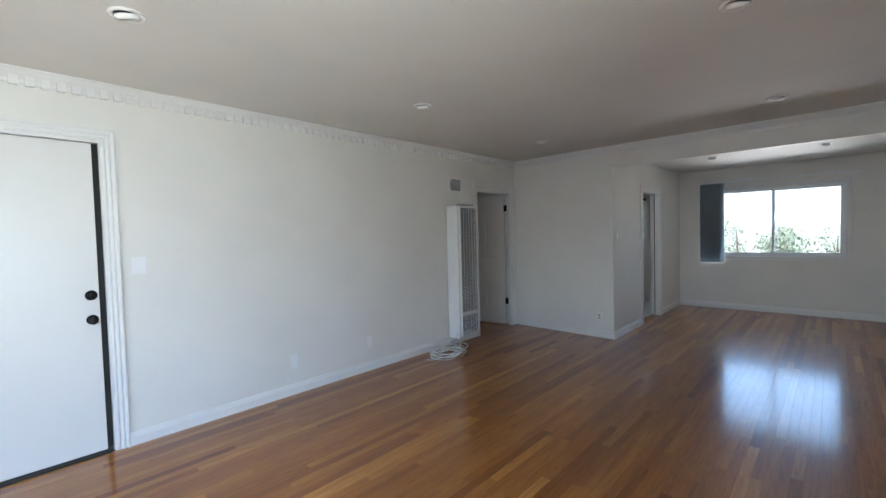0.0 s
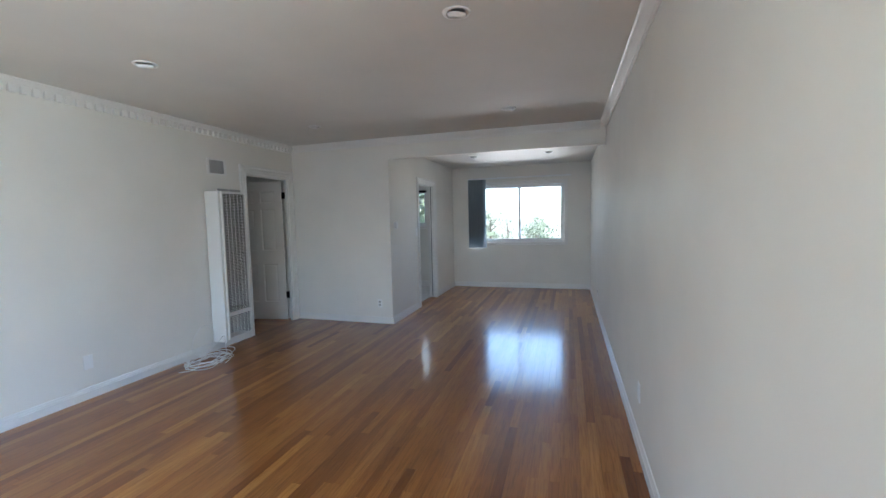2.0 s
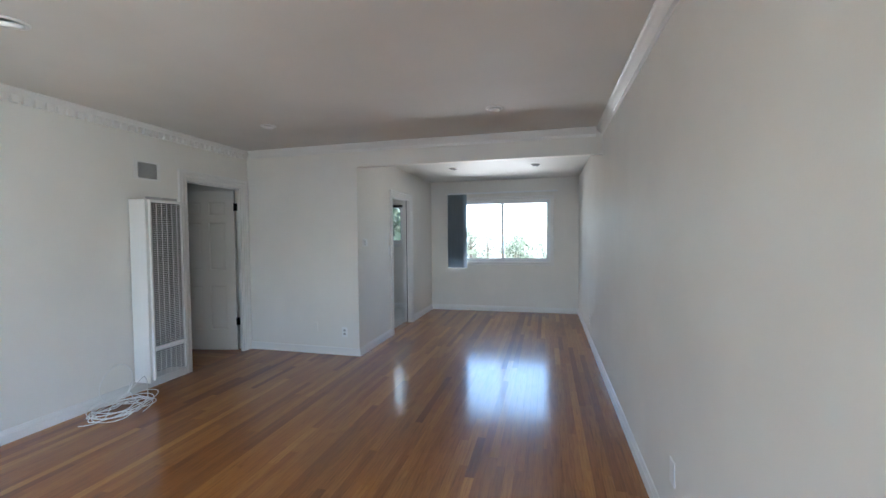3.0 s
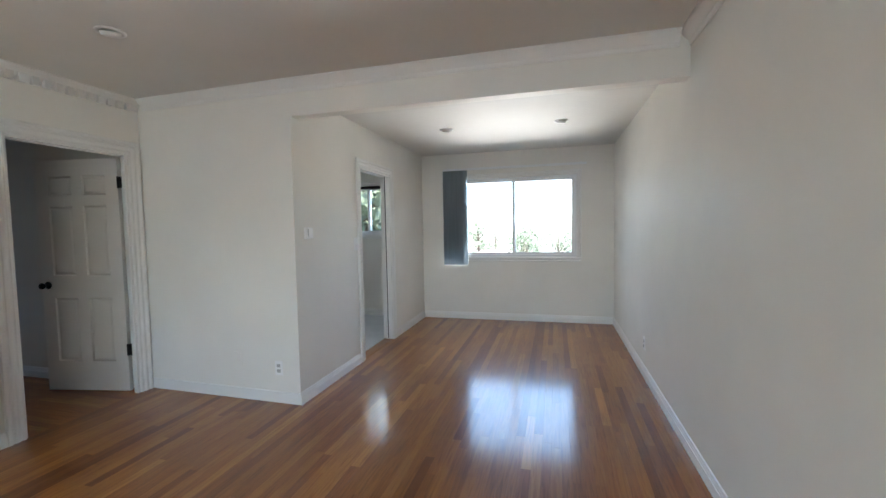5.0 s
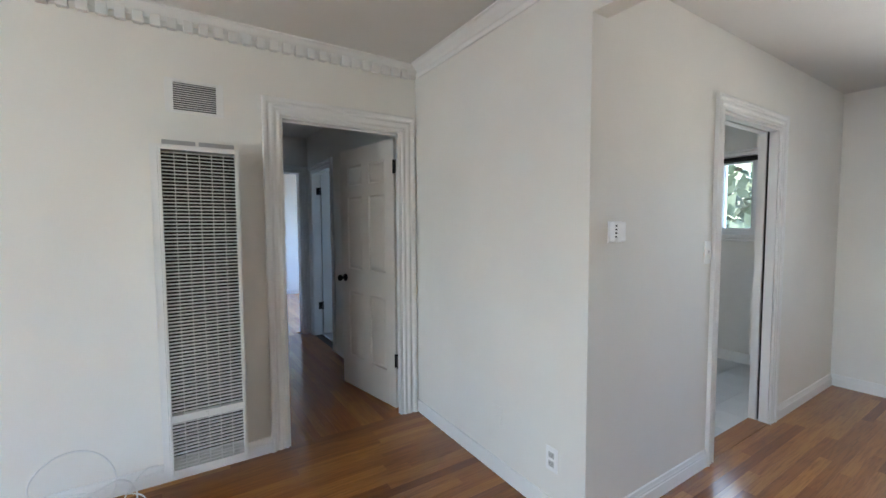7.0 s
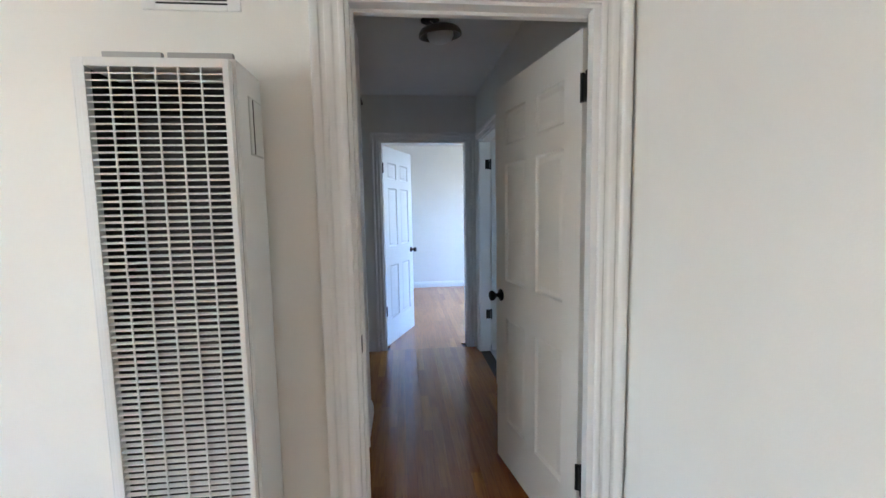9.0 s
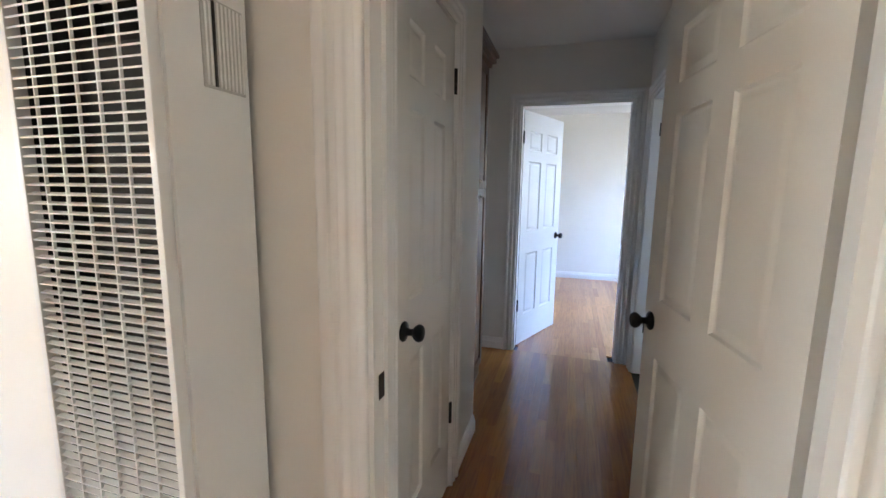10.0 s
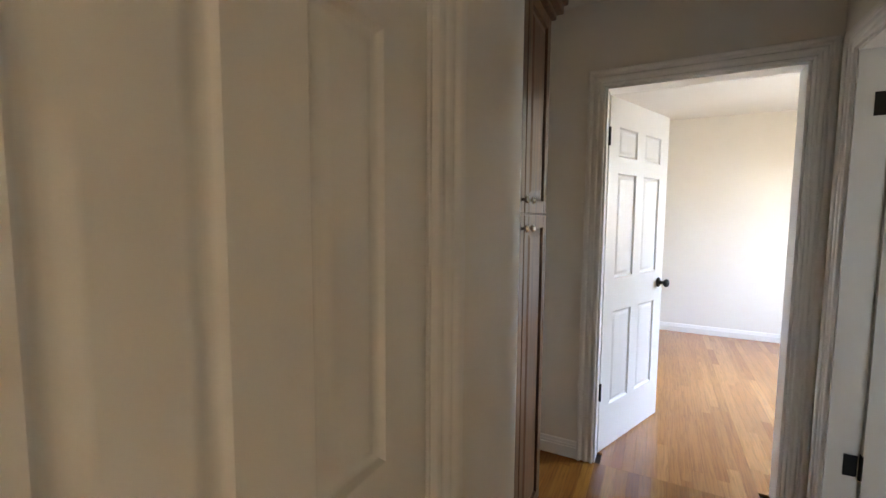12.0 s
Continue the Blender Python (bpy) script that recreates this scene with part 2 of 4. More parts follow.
def thing(name, x, y, z, label, category, group="", kind=""):
    e = new(name)
    e.empty_display_size = 0.1
    e.matrix_basis = pose(x, y, z)
    return tagged(e, label, category, group, kind)


def solid(name, bm, mat, label, category, kind="structure", smooth=False):
    return tagged(new(name, mesh_of(name, bm, mat, smooth)), label, category, "", kind)


def wall(name, axis, c0, c1, a0, a1, z1, holes, label, z0=0.0):
    """A wall between c0 and c1 across, running from a0 to a1, with openings (a, b, bottom, top) right through it."""
    bm = bmesh.new()

    def piece(s, e, lo, hi):
        if e - s > 1e-4 and hi - lo > 1e-4:
            if axis == "x":
                box(bm, c0, s, lo, c1, e, hi)
            else:
                box(bm, s, c0, lo, e, c1, hi)
    at = a0
    for s, e, lo, hi in sorted(holes):
        piece(at, s, z0, z1)
        piece(s, e, z0, lo)
        piece(s, e, hi, z1)
        at = e
    piece(at, a1, z0, z1)
    return solid(name, bm, WALL, label, "wall")


def run(bm, profile, axis, face, sign, a, b):
    """Sweeps a profile of (out, up) along a wall: axis is the one that the wall's normal lies on."""
    ends = []
    for s in (a, b):
        ends.append([bm.verts.new((face + sign * o, s, u) if axis == "x" else (s, face + sign * o, u)) for o, u in profile])
    n = len(profile)
    for k in range(n):
        bm.faces.new((ends[0][k], ends[0][(k + 1) % n], ends[1][(k + 1) % n], ends[1][k]))
    bm.faces.new(ends[0]), bm.faces.new(ends[1])
    bmesh.ops.recalc_face_normals(bm, faces=bm.faces[:])


def rounded(profile, steps=4):
    """Eases a moulding's profile into curves (Catmull-Rom through its points), keeping the two ends that meet the wall."""
    out = [profile[0]]
    for k in range(1, len(profile) - 2):
        p0, p1, p2, p3 = (profile[k + d] for d in (-1, 0, 1, 2))
        for j in range(steps):
            t = j / steps
            out.append(tuple(max(0.0, 0.5 * (2 * b + (c - a) * t + (2 * a - 5 * b + 4 * c - d) * t * t + (3 * b - a - 3 * c + d) * t ** 3)) for a, b, c, d in zip(p0, p1, p2, p3)))
    return out + [profile[-2], profile[-1]]


CASING = rounded([(0, 0), (0, 0.011), (0.005, 0.015), (0.013, 0.015), (0.018, 0.009), (0.028, 0.010), (0.034, 0.016), (0.046, 0.017), (0.052, 0.010),
                  (0.061, 0.011), (0.067, 0.020), (0.079, 0.024), (0.086, 0.019), (0.086, 0)], 3)


def casing(axis, face, sign, a0, a1, top, width=0.086, bottom=0.0, sill=False):
    """Moulded trim, mitred round an opening."""
    bm = bmesh.new()
    k = width / 0.086
    corners = [((a0, bottom), (-1, 0)), ((a0, top), (-1, 1)), ((a1, top), (1, 1)), ((a1, bottom), (1, 0))]
    if sill:
        corners = [((a0, bottom), (-1, -1)), ((a0, top), (-1, 1)), ((a1, top), (1, 1)), ((a1, bottom), (1, -1)), ((a0, bottom), (-1, -1))]
    rows = []
    for (a, z), (da, dz) in corners:
        row = []
        for u, d in CASING:
            p, q = a + da * u * k, z + dz * u * k
            row.append(bm.verts.new((face + sign * d, p, q) if axis == "x" else (p, face + sign * d, q)))
        rows.append(row)
    n = len(CASING)
    for r, s in zip(rows, rows[1:]):
        for j in range(n):
            bm.faces.new((r[j], r[(j + 1) % n], s[(j + 1) % n], s[j]))
    if not sill:
        bm.faces.new(rows[0]), bm.faces.new(rows[-1])
    bmesh.ops.remove_doubles(bm, verts=bm.verts[:], dist=1e-5)
    bmesh.ops.recalc_face_normals(bm, faces=bm.faces[:])
    return bm


def move(bm, m):
    bmesh.ops.transform(bm, matrix=m, verts=bm.verts[:])
    return bm


def frustum(bm, x0, z0, x1, z1, y_in, y_out, slope):
    a = [bm.verts.new((x, y_in, z)) for x, z in ((x0, z0), (x1, z0), (x1, z1), (x0, z1))]
    b = [bm.verts.new((x, y_out, z)) for x, z in ((x0 + slope, z0 + slope), (x1 - slope, z0 + slope), (x1 - slope, z1 - slope), (x0 + slope, z1 - slope))]
    for k in range(4):
        bm.faces.new((a[k], a[(k + 1) % 4], b[(k + 1) % 4], b[k]))
    bm.faces.new(b)


def knob_profile():
    return [(0.0, 0.0), (0.031, 0.0), (0.033, 0.004), (0.030, 0.009), (0.014, 0.013), (0.011, 0.022), (0.012, 0.034), (0.021, 0.041), (0.027, 0.050),
            (0.0275, 0.058), (0.023, 0.066), (0.012, 0.070), (0.0, 0.071)]


PANEL = [(0.0, 0.0), (0.002, 0.0018), (0.005, 0.0062), (0.009, 0.0098), (0.013, 0.0112), (0.017, 0.0108), (0.023, 0.0078), (0.029, 0.0044), (0.034, 0.0030), (0.037, 0.0028)]


def door_leaf(parent, m, w, h=2.03, both=True, hinges=(0.375, 1.825), hinge_side=0):
    """A moulded six-panel door, 35 mm thick; local x runs from the hinges, y is the thickness, z up."""
    t = 0.035
    st, mid = 0.115, 0.10
    cols = [(st, (w - mid) / 2), ((w + mid) / 2, w - st)]
    rows = [(0.27, 0.83), (1.03, 1.632), (1.725, 1.89)]
    bm = bmesh.new()
    core = 0.013
    box(bm, 0.004, core, 0.012, w - 0.004, t - core, h - 0.004)
    for a, b in ((0.0, st), (cols[0][1], cols[1][0]), (w - st, w)):
        box(bm, a, 0, 0.010, b, t, h)
    for x0, x1 in cols:
        for z0, z1 in ((0.010, rows[0][0]), (rows[0][1], rows[1][0]), (rows[1][1], rows[2][0]), (rows[2][1], h)):
            box(bm, x0, 0.0, z0, x1, t, z1)
    leaf = part("door_leaf", move(bm, m), DOORP, parent)
    for x0, x1 in cols:
        for z0, z1 in rows:
            pb = bmesh.new()
            for y_edge, inward in ((0.0, 1), (t, -1)):
                loops = []
                for inset, depth in PANEL:
                    loops.append([pb.verts.new((x, y_edge + inward * depth, z)) for x, z in
                                  ((x0 + inset, z0 + inset), (x1 - inset, z0 + inset), (x1 - inset, z1 - inset), (x0 + inset, z1 - inset))])
                for va, vb in zip(loops, loops[1:]):
                    for k in range(4):
                        pb.faces.new((va[k], va[(k + 1) % 4], vb[(k + 1) % 4], vb[k]))
                pb.faces.new(loops[-1])
            bmesh.ops.recalc_face_normals(pb, faces=pb.faces[:])
            part("panel", move(pb, m), DOORP, leaf, "", "rounded")
    for side in ((0, 1) if both else (hinge_side,)):
        kb = bmesh.new()
        lathe(kb, knob_profile(), pose(w - 0.062, 0 if side == 0 else t, 0.945, 90 if side == 0 else -90, 0, 0), 20)
        part("door_knob", move(kb, m), BLACK, leaf, "black round door knob", True)
    lb = boxes((w - 0.002, 0.006, 0.90, w + 0.0015, 0.029, 0.99))
    part("latch_plate", move(lb, m), BLACK, leaf)
    for hz in hinges:
        hb = bmesh.new()
        box(hb, -0.004, -0.002 if hinge_side == 0 else 0.004, hz - 0.045, 0.0, t - 0.004 if hinge_side == 0 else t + 0.002, hz + 0.045)
        lathe(hb, [(0.007, -0.05), (0.007, 0.05)], pose(-0.006, -0.005 if hinge_side == 0 else t + 0.005, hz), 10)
        part("hinge", move(hb, m), BLACK, leaf, "black butt hinge")
    return leaf


# ---- shell ----
TOP, SKEW = 2.66, 0.036
XL, XR, YP, XA, YF = -3.46, 0.825, 5.85, -1.915, 9.11
wall("wall_west", "x", XL - 0.10, XL, -1.30, YP + SKEW, TOP, [(-0.095, 0.862, 0, 2.15), (4.95, 5.815, 0, 2.06)], "off-white painted living room wall with front door and hall doorway")
wall("wall_hall", "y", YP, YP + 0.10, -6.21, XL - 0.10, TOP, [(-6.06, -5.30, 0, 2.05)], "off-white painted hall wall with bathroom doorway")


def skewed(ob):
    """The partition runs slightly out of square: its end at the long wall stands back."""
    for v in ob.data.vertices:
        v.co.y += SKEW * max(0.0, (XA - v.co.x) / (XA - XL))
    return ob


skewed(wall("wall_partition", "y", YP, YP + 0.10, XL - 0.10, XA, TOP, [], "off-white painted partition wall beside the hall door"))
wall("wall_alcove", "x", XA - 0.115, XA, YP + 0.10, YF, TOP, [(6.995, 7.81, 0, 2.03)], "off-white painted dining alcove wall with kitchen doorway")
wall("wall_north", "y", YF, YF + 0.15, -3.60, XR + 0.12, TOP, [(-3.2, -2.5, 1.28, 2.06), (-1.42, 0.34, 0.93, 2.09)], "off-white painted end wall with sliding window")
wall("wall_east", "x", XR, XR + 0.12, -1.30, YF, TOP, [(-1.05, 0.55, 0.6, 2.1)], "long plain off-white painted wall")
wall("wall_south", "y", -1.42, -1.30, -3.58, XR + 0.12, TOP, [(-2.36, -0.04, 0.69, 2.01)], "off-white painted front wall with a window")
wall("wall_kitchen", "x", -3.60, -3.48, YP + 0.10, YF, TOP, [(6.6, 7.4, 1.1, 2.0)], "painted kitchen side wall")
wall("wall_closet", "y", 4.745, 4.86, -4.91, XL - 0.10, TOP, [(-4.425, -3.80, 0, 2.05)], "off-white painted hall wall with closet door")
wall("wall_closet_back", "y", 4.18, 4.30, -6.21, XL - 0.10, TOP, [], "plain wall behind the closet")
wall("wall_bedroom", "x", -6.33, -6.21, 2.90, 7.60, TOP, [(4.912, 5.748, 0, 2.065)], "off-white painted wall at the hall's end with bedroom doorway")
wall("wall_bedroom_far", "x", -9.67, -9.55, 2.78, 7.72, TOP, [], "bright white painted bedroom wall")
wall("wall_bedroom_south", "y", 2.78, 2.90, -9.55, -6.21, TOP, [], "white painted bedroom wall")
wall("wall_bedroom_north", "y", 7.60, 7.72, -9.55, -6.21, TOP, [(-8.85, -7.15, 0.85, 2.05)], "white painted bedroom wall with window")
wall("wall_bath_north", "y", 8.00, 8.10, -6.21, -4.50, TOP, [(-5.35, -5.05, 1.5, 1.9)], "white painted bathroom wall with window")
wall("wall_bath_east", "x", -4.62, -4.50, YP + 0.10, 8.00, TOP, [], "white painted bathroom side wall")
solid("beam", boxes((XA, YP, 2.262, XR, YP + 0.10, TOP)), WALL, "off-white painted ceiling beam over the dining alcove", "beam")

CE = 2.53
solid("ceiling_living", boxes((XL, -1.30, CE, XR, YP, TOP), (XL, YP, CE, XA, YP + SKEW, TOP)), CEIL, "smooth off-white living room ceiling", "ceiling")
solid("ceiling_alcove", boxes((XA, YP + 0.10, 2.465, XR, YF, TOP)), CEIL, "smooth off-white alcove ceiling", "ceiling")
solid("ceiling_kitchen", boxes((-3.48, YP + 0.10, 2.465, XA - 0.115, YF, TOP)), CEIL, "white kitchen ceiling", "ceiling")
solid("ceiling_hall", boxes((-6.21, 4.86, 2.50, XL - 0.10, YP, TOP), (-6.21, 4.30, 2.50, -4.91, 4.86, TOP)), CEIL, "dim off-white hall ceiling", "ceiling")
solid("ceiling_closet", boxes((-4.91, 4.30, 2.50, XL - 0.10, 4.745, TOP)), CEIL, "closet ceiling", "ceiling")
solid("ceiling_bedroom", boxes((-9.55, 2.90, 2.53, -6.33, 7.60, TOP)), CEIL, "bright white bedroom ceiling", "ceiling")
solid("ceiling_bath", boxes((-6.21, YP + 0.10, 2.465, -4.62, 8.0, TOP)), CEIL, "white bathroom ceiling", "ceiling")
solid("ground_slab", boxes((-9.67, -1.42, -0.25, XR + 0.12, YF + 0.15, -0.0135)), SUBFLOOR, "dark subfloor slab under the boards", "floor")

# skirting and cornices
BASE = [(0, 0), (0.016, 0), (0.016, 0.062), (0.012, 0.066), (0.012, 0.074), (0.009, 0.080), (0.006, 0.094), (0.0, 0.098)]
PLAIN = [(0, 0), (0.009, 0), (0.009, 0.088), (0.004, 0.092), (0, 0.092)]


def skirting(name, axis, face, sign, a, b, profile=BASE):
    bm = bmesh.new()
    run(bm, profile, axis, face, sign, a, b)
    return solid(name, bm, TRIM, "white painted moulded baseboard", "baseboard")


skirting("baseboard", "x", XL, 1, 0.933, 4.845)
skirting("baseboard", "x", XL, 1, -1.30, -0.16)
skirting("baseboard", "x", XR, -1, -1.30, YF)
skewed(skirting("baseboard", "y", YP, -1, XL, XA, PLAIN))
skirting("baseboard", "x", XA, 1, YP - 0.009, 6.910)
skirting("baseboard", "x", XA, 1, 7.895, YF - 0.016)
skirting("baseboard", "y", YF, -1, XA, XR - 0.016)
skirting("baseboard", "y", YF, -1, -3.48, XA - 0.115)
skirting("baseboard", "y", -1.30, 1, XL + 0.016, XR - 0.016)
skirting("baseboard", "y", 4.86, 1, -4.91, -4.512)
skirting("baseboard", "y", 4.86, 1, -3.712, XL - 0.10)
skirting("baseboard", "x", -6.21, 1, 4.30, 4.825)
skirting("baseboard", "y", YP, -1, -5.21, XL - 0.10)
skirting("baseboard", "x", -9.55, 1, 2.90, 7.60)
skirting("baseboard", "y", 2.90, 1, -9.53, -6.33)
skirting("baseboard", "y", 7.60, -1, -9.53, -6.33)

CROWN = [(0, CE), (0.062, CE), (0.062, CE - 0.010), (0.052, CE - 0.014), (0.048, CE - 0.026), (0.034, CE - 0.040), (0.022, CE - 0.050), (0.018, CE - 0.060),
         (0.012, CE - 0.063), (0.010, CE - 0.085), (0.006, CE - 0.090), (0, CE - 0.090)]


def cornice(axis, face, sign, a, b, label):
    bm = bmesh.new()
    run(bm, CROWN, axis, face, sign, a, b)
    return solid("crown_trim", bm, TRIM, label, "crown moulding", "structure", "rounded")


dentil = cornice("x", XL, 1, -1.30, YP + SKEW, "white painted crown moulding with a row of dentil blocks")
skewed(cornice("y", YP, -1, XL + 0.062, XA, "white painted plain crown moulding"))
cornice("y", YP, -1, XA, XR - 0.062, "white painted plain crown moulding")
cornice("x", XR, -1, -1.30, YP, "white painted plain crown moulding")
cornice("y", -1.30, 1, XL + 0.062, XR - 0.062, "white painted plain crown moulding")
tooth = mesh_of("dentil_block", boxes((0.004, -0.022, -0.030, 0.036, 0.022, 0.028), bev=0.004), TRIM)
y = -1.20
while y < YP - 0.05:
    o = new("dentil_block", tooth)
    o.parent = dentil
    o.location = (XL, y, CE - 0.072)
    y += 0.072

# ---- doorways and doors ----
d1 = tagged(thing("door_1", XL, 0.39, 0, "white painted flush front door, closed, with black knob and deadbolt", "door"), kind="structure")
part("casing", casing("x", XL, 1, -0.095, 0.862, 2.15, 0.070), TRIM, d1, "", "rounded")
part("jamb", boxes((XL - 0.10, 0.845, 0, XL, 0.8615, 2.1495), (XL - 0.10, -0.0945, 0, XL, -0.077, 2.1495), (XL - 0.10, -0.077, 2.132, XL, 0.845, 2.1495)), TRIM, d1)
# Dark strips added beside and over the leaf in place of the gap's shadow.
part("gap_shade", boxes((XL - 0.075, 0.812, 0.02, XL - 0.045, 0.845, 2.13), (XL - 0.075, -0.077, 2.12, XL - 0.060, 0.812, 2.132)), DARKGAP, d1, "dark strip standing in for the shadow in the door gap")
leaf1 = part("door_leaf", boxes((XL - 0.062, -0.073, 0.022, XL - 0.018, 0.808, 2.127), bev=0.002), DOORP, d1)
part("threshold", boxes((XL - 0.10, -0.077, -0.012, XL + 0.01, 0.827, 0.014), bev=0.003), DARKGAP, d1, "dark metal threshold")
for z, pr in ((0.934, knob_profile()), (1.10, [(0, 0), (0.033, 0), (0.034, 0.006), (0.031, 0.012), (0.024, 0.013), (0.023, 0.022), (0.0, 0.023)])):
    kb = bmesh.new()
    lathe(kb, pr, pose(XL - 0.018, 0.765, z, 0, 90, 0), 24)
    part("door_knob" if z < 1 else "deadbolt", kb, BLACK, leaf1, "black round knob" if z < 1 else "black round deadbolt rose", True)
tb = boxes((XL + 0.004, 0.760, 1.085, XL + 0.022, 0.770, 1.115), bev=0.002)
part("thumb_turn", tb, BLACK, leaf1)

d2 = tagged(thing("door_2", -3.52, 5.34, 0, "white six-panel door standing open into the hall, black hinges and knobs", "door"), kind="structure")
part("casing", casing("x", XL, 1, 4.95, 5.768, 2.06, 0.104), TRIM, d2, "", "rounded")
part("back_casing", boxes((XL - 0.118, 4.864, 2.06, XL - 0.10, 5.83, 2.14), bev=0.004), TRIM, d2)
part("jamb", boxes((XL - 0.10, 4.9505, 0, XL, 4.962, 2.0595), (XL - 0.040, 5.744, 0, XL, 5.8145, 2.0595), (XL - 0.10, 4.962, 2.048, XL - 0.040, 5.8145, 2.0595), (XL - 0.040, 4.962, 2.048, XL, 5.744, 2.0595)), TRIM, d2)
part("door_stop", boxes((XL - 0.062, 4.962, 0, XL - 0.050, 4.972, 2.048), (XL - 0.062, 4.972, 2.038, XL - 0.050, 5.744, 2.048)), TRIM, d2)
for hz in (0.375, 1.825):
    part("hinge_leaf", boxes((XL - 0.100, 5.752, hz - 0.045, XL - 0.044, 5.8145, hz + 0.045), (XL - 0.052, 5.742, hz - 0.045, XL - 0.0405, 5.752, hz + 0.045)), BLACK, d2, "black hinge leaf")
part("strike_plate", boxes((XL - 0.050, 4.9615, 0.930, XL - 0.024, 4.9635, 0.988)), BLACK, d2, "black strike plate")
door_leaf(d2, pose(XL - 0.107, 5.788, 0, 0, 0, 180 + HALL_SWING), 0.775, hinge_side=1)

d3 = tagged(thing("door_3", -4.11, 4.86, 0, "closed narrow white six-panel closet door with black knob", "door"), kind="structure")
part("casing", casing("y", 4.86, 1, -4.425, -3.80, 2.05, 0.086), TRIM, d3, "", "rounded")
part("jamb", boxes((-4.4245, 4.745, 0, -4.417, 4.86, 2.0495), (-3.808, 4.745, 0, -3.8005, 4.86, 2.0495), (-4.417, 4.745, 2.043, -3.808, 4.86, 2.0495)), TRIM, d3)
door_leaf(d3, pose(-4.414, 4.821, 0), 0.603, both=False, hinge_side=1)

d4 = tagged(thing("door_4", -6.27, 5.33, 0, "white six-panel bedroom door standing open, black knob and hinges", "door"), kind="structure")
part("casing", casing("x", -6.21, 1, 4.912, 5.748, 2.065, 0.086), TRIM, d4, "", "rounded")
part("jamb", boxes((-6.33, 4.9125, 0, -6.21, 4.924, 2.0645), (-6.33, 5.736, 0, -6.21, 5.7475, 2.0645), (-6.33, 4.924, 2.053, -6.21, 5.736, 2.0645)), TRIM, d4)
door_leaf(d4, pose(-6.305, 4.928, 0, 0, 0, 180 - BED_SWING), 0.785, 2.045, hinge_side=0)

d5 = tagged(thing("door_5", -5.68, 5.90, 0, "white six-panel bathroom door standing open inward, black hinges", "door"), kind="structure")
part("casing", casing("y", YP, -1, -6.06, -5.30, 2.05, 0.082), TRIM, d5, "", "rounded")
part("jamb", boxes((-6.0595, YP, 0, -6.045, YP + 0.10, 2.0495), (-5.315, YP, 0, -5.3005, YP + 0.10, 2.0495), (-6.045, YP, 2.035, -5.315, YP + 0.10, 2.0495)), TRIM, d5)
part("hinge_leaf", boxes((-6.045, YP + 0.055, 1.78, -6.042, YP + 0.099, 1.87)), BLACK, d5, "black hinge leaf")
part("hinge_leaf", boxes((-6.045, YP + 0.055, 0.33, -6.042, YP + 0.099, 0.42)), BLACK, d5, "black hinge leaf")
door_leaf(d5, pose(-6.036, YP + 0.112, 0, 0, 0, 84), 0.71, hinge_side=0)

d6 = tagged(thing("door_6", XA, 7.43, 0, "white cased kitchen doorway with a pocket door slid away", "doorway"), kind="structure")
part("casing", casing("x", XA, 1, 6.995, 7.81, 2.03, 0.084), TRIM, d6, "", "rounded")
part("jamb", boxes((XA - 0.115, 6.9955, 0, XA, 7.010, 2.0295), (XA - 0.052, 7.792, 0, XA, 7.8095, 2.0295), (XA - 0.115, 7.792, 0, XA - 0.068, 7.8095, 2.0295),
                   (XA - 0.052, 7.010, 2.012, XA, 7.792, 2.0295), (XA - 0.115, 7.010, 2.012, XA - 0.068, 7.792, 2.0295)), TRIM, d6)
part("track", boxes((XA - 0.068, 7.010, 2.022, XA - 0.052, 7.808, 2.0295)), SLOT, d6, "dark sliding track slot")
part("door_leaf", boxes((XA - 0.066, 7.802, 0.012, XA - 0.054, 7.8095, 2.018)), DARKGAP, d6, "dark edge of the pocket door")
part("threshold", boxes((XA - 0.112, 7.011, -0.010, XA + 0.004, 7.791, 0.008), bev=0.003), OAK_Y_I, d6, "worn oak threshold strip")


# ---- windows ----
def sliding_window(name, x0, x1, z0, z1, yc, mid, label):
    w = tagged(thing(name, (x0 + x1) / 2, yc, z0, label, "window"), kind="structure")
    f = 0.038
    part("window_frame", boxes((x0 + 0.001, yc - 0.035, z0 + 0.001, x0 + f, yc + 0.04, z1 - 0.001), (x1 - f, yc - 0.035, z0 + 0.001, x1 - 0.001, yc + 0.04, z1 - 0.001),
                               (x0 + f, yc - 0.035, z0 + 0.001, x1 - f, yc + 0.04, z0 + f), (x0 + f, yc - 0.035, z1 - f, x1 - f, yc + 0.04, z1 - 0.001), bev=0.004), VINYL, w)
    for a, b, yy in ((x0 + f, mid + 0.022, yc + 0.016), (mid - 0.022, x1 - f, yc - 0.012)):
        s = 0.030 if yy < yc else 0.024
        part("sash", boxes((a, yy - 0.012, z0 + f, a + s, yy + 0.012, z1 - f), (b - s, yy - 0.012, z0 + f, b, yy + 0.012, z1 - f),
                           (a + s, yy - 0.012, z0 + f, b - s, yy + 0.012, z0 + f + s), (a + s, yy - 0.012, z1 - f - s, b - s, yy + 0.012, z1 - f), bev=0.003), VINYL, w)
        g = part("pane", boxes((a + s, yy - 0.002, z0 + f + s, b - s, yy + 0.002, z1 - f - s)), GLASS, w)
        g.visible_shadow = False
    return w


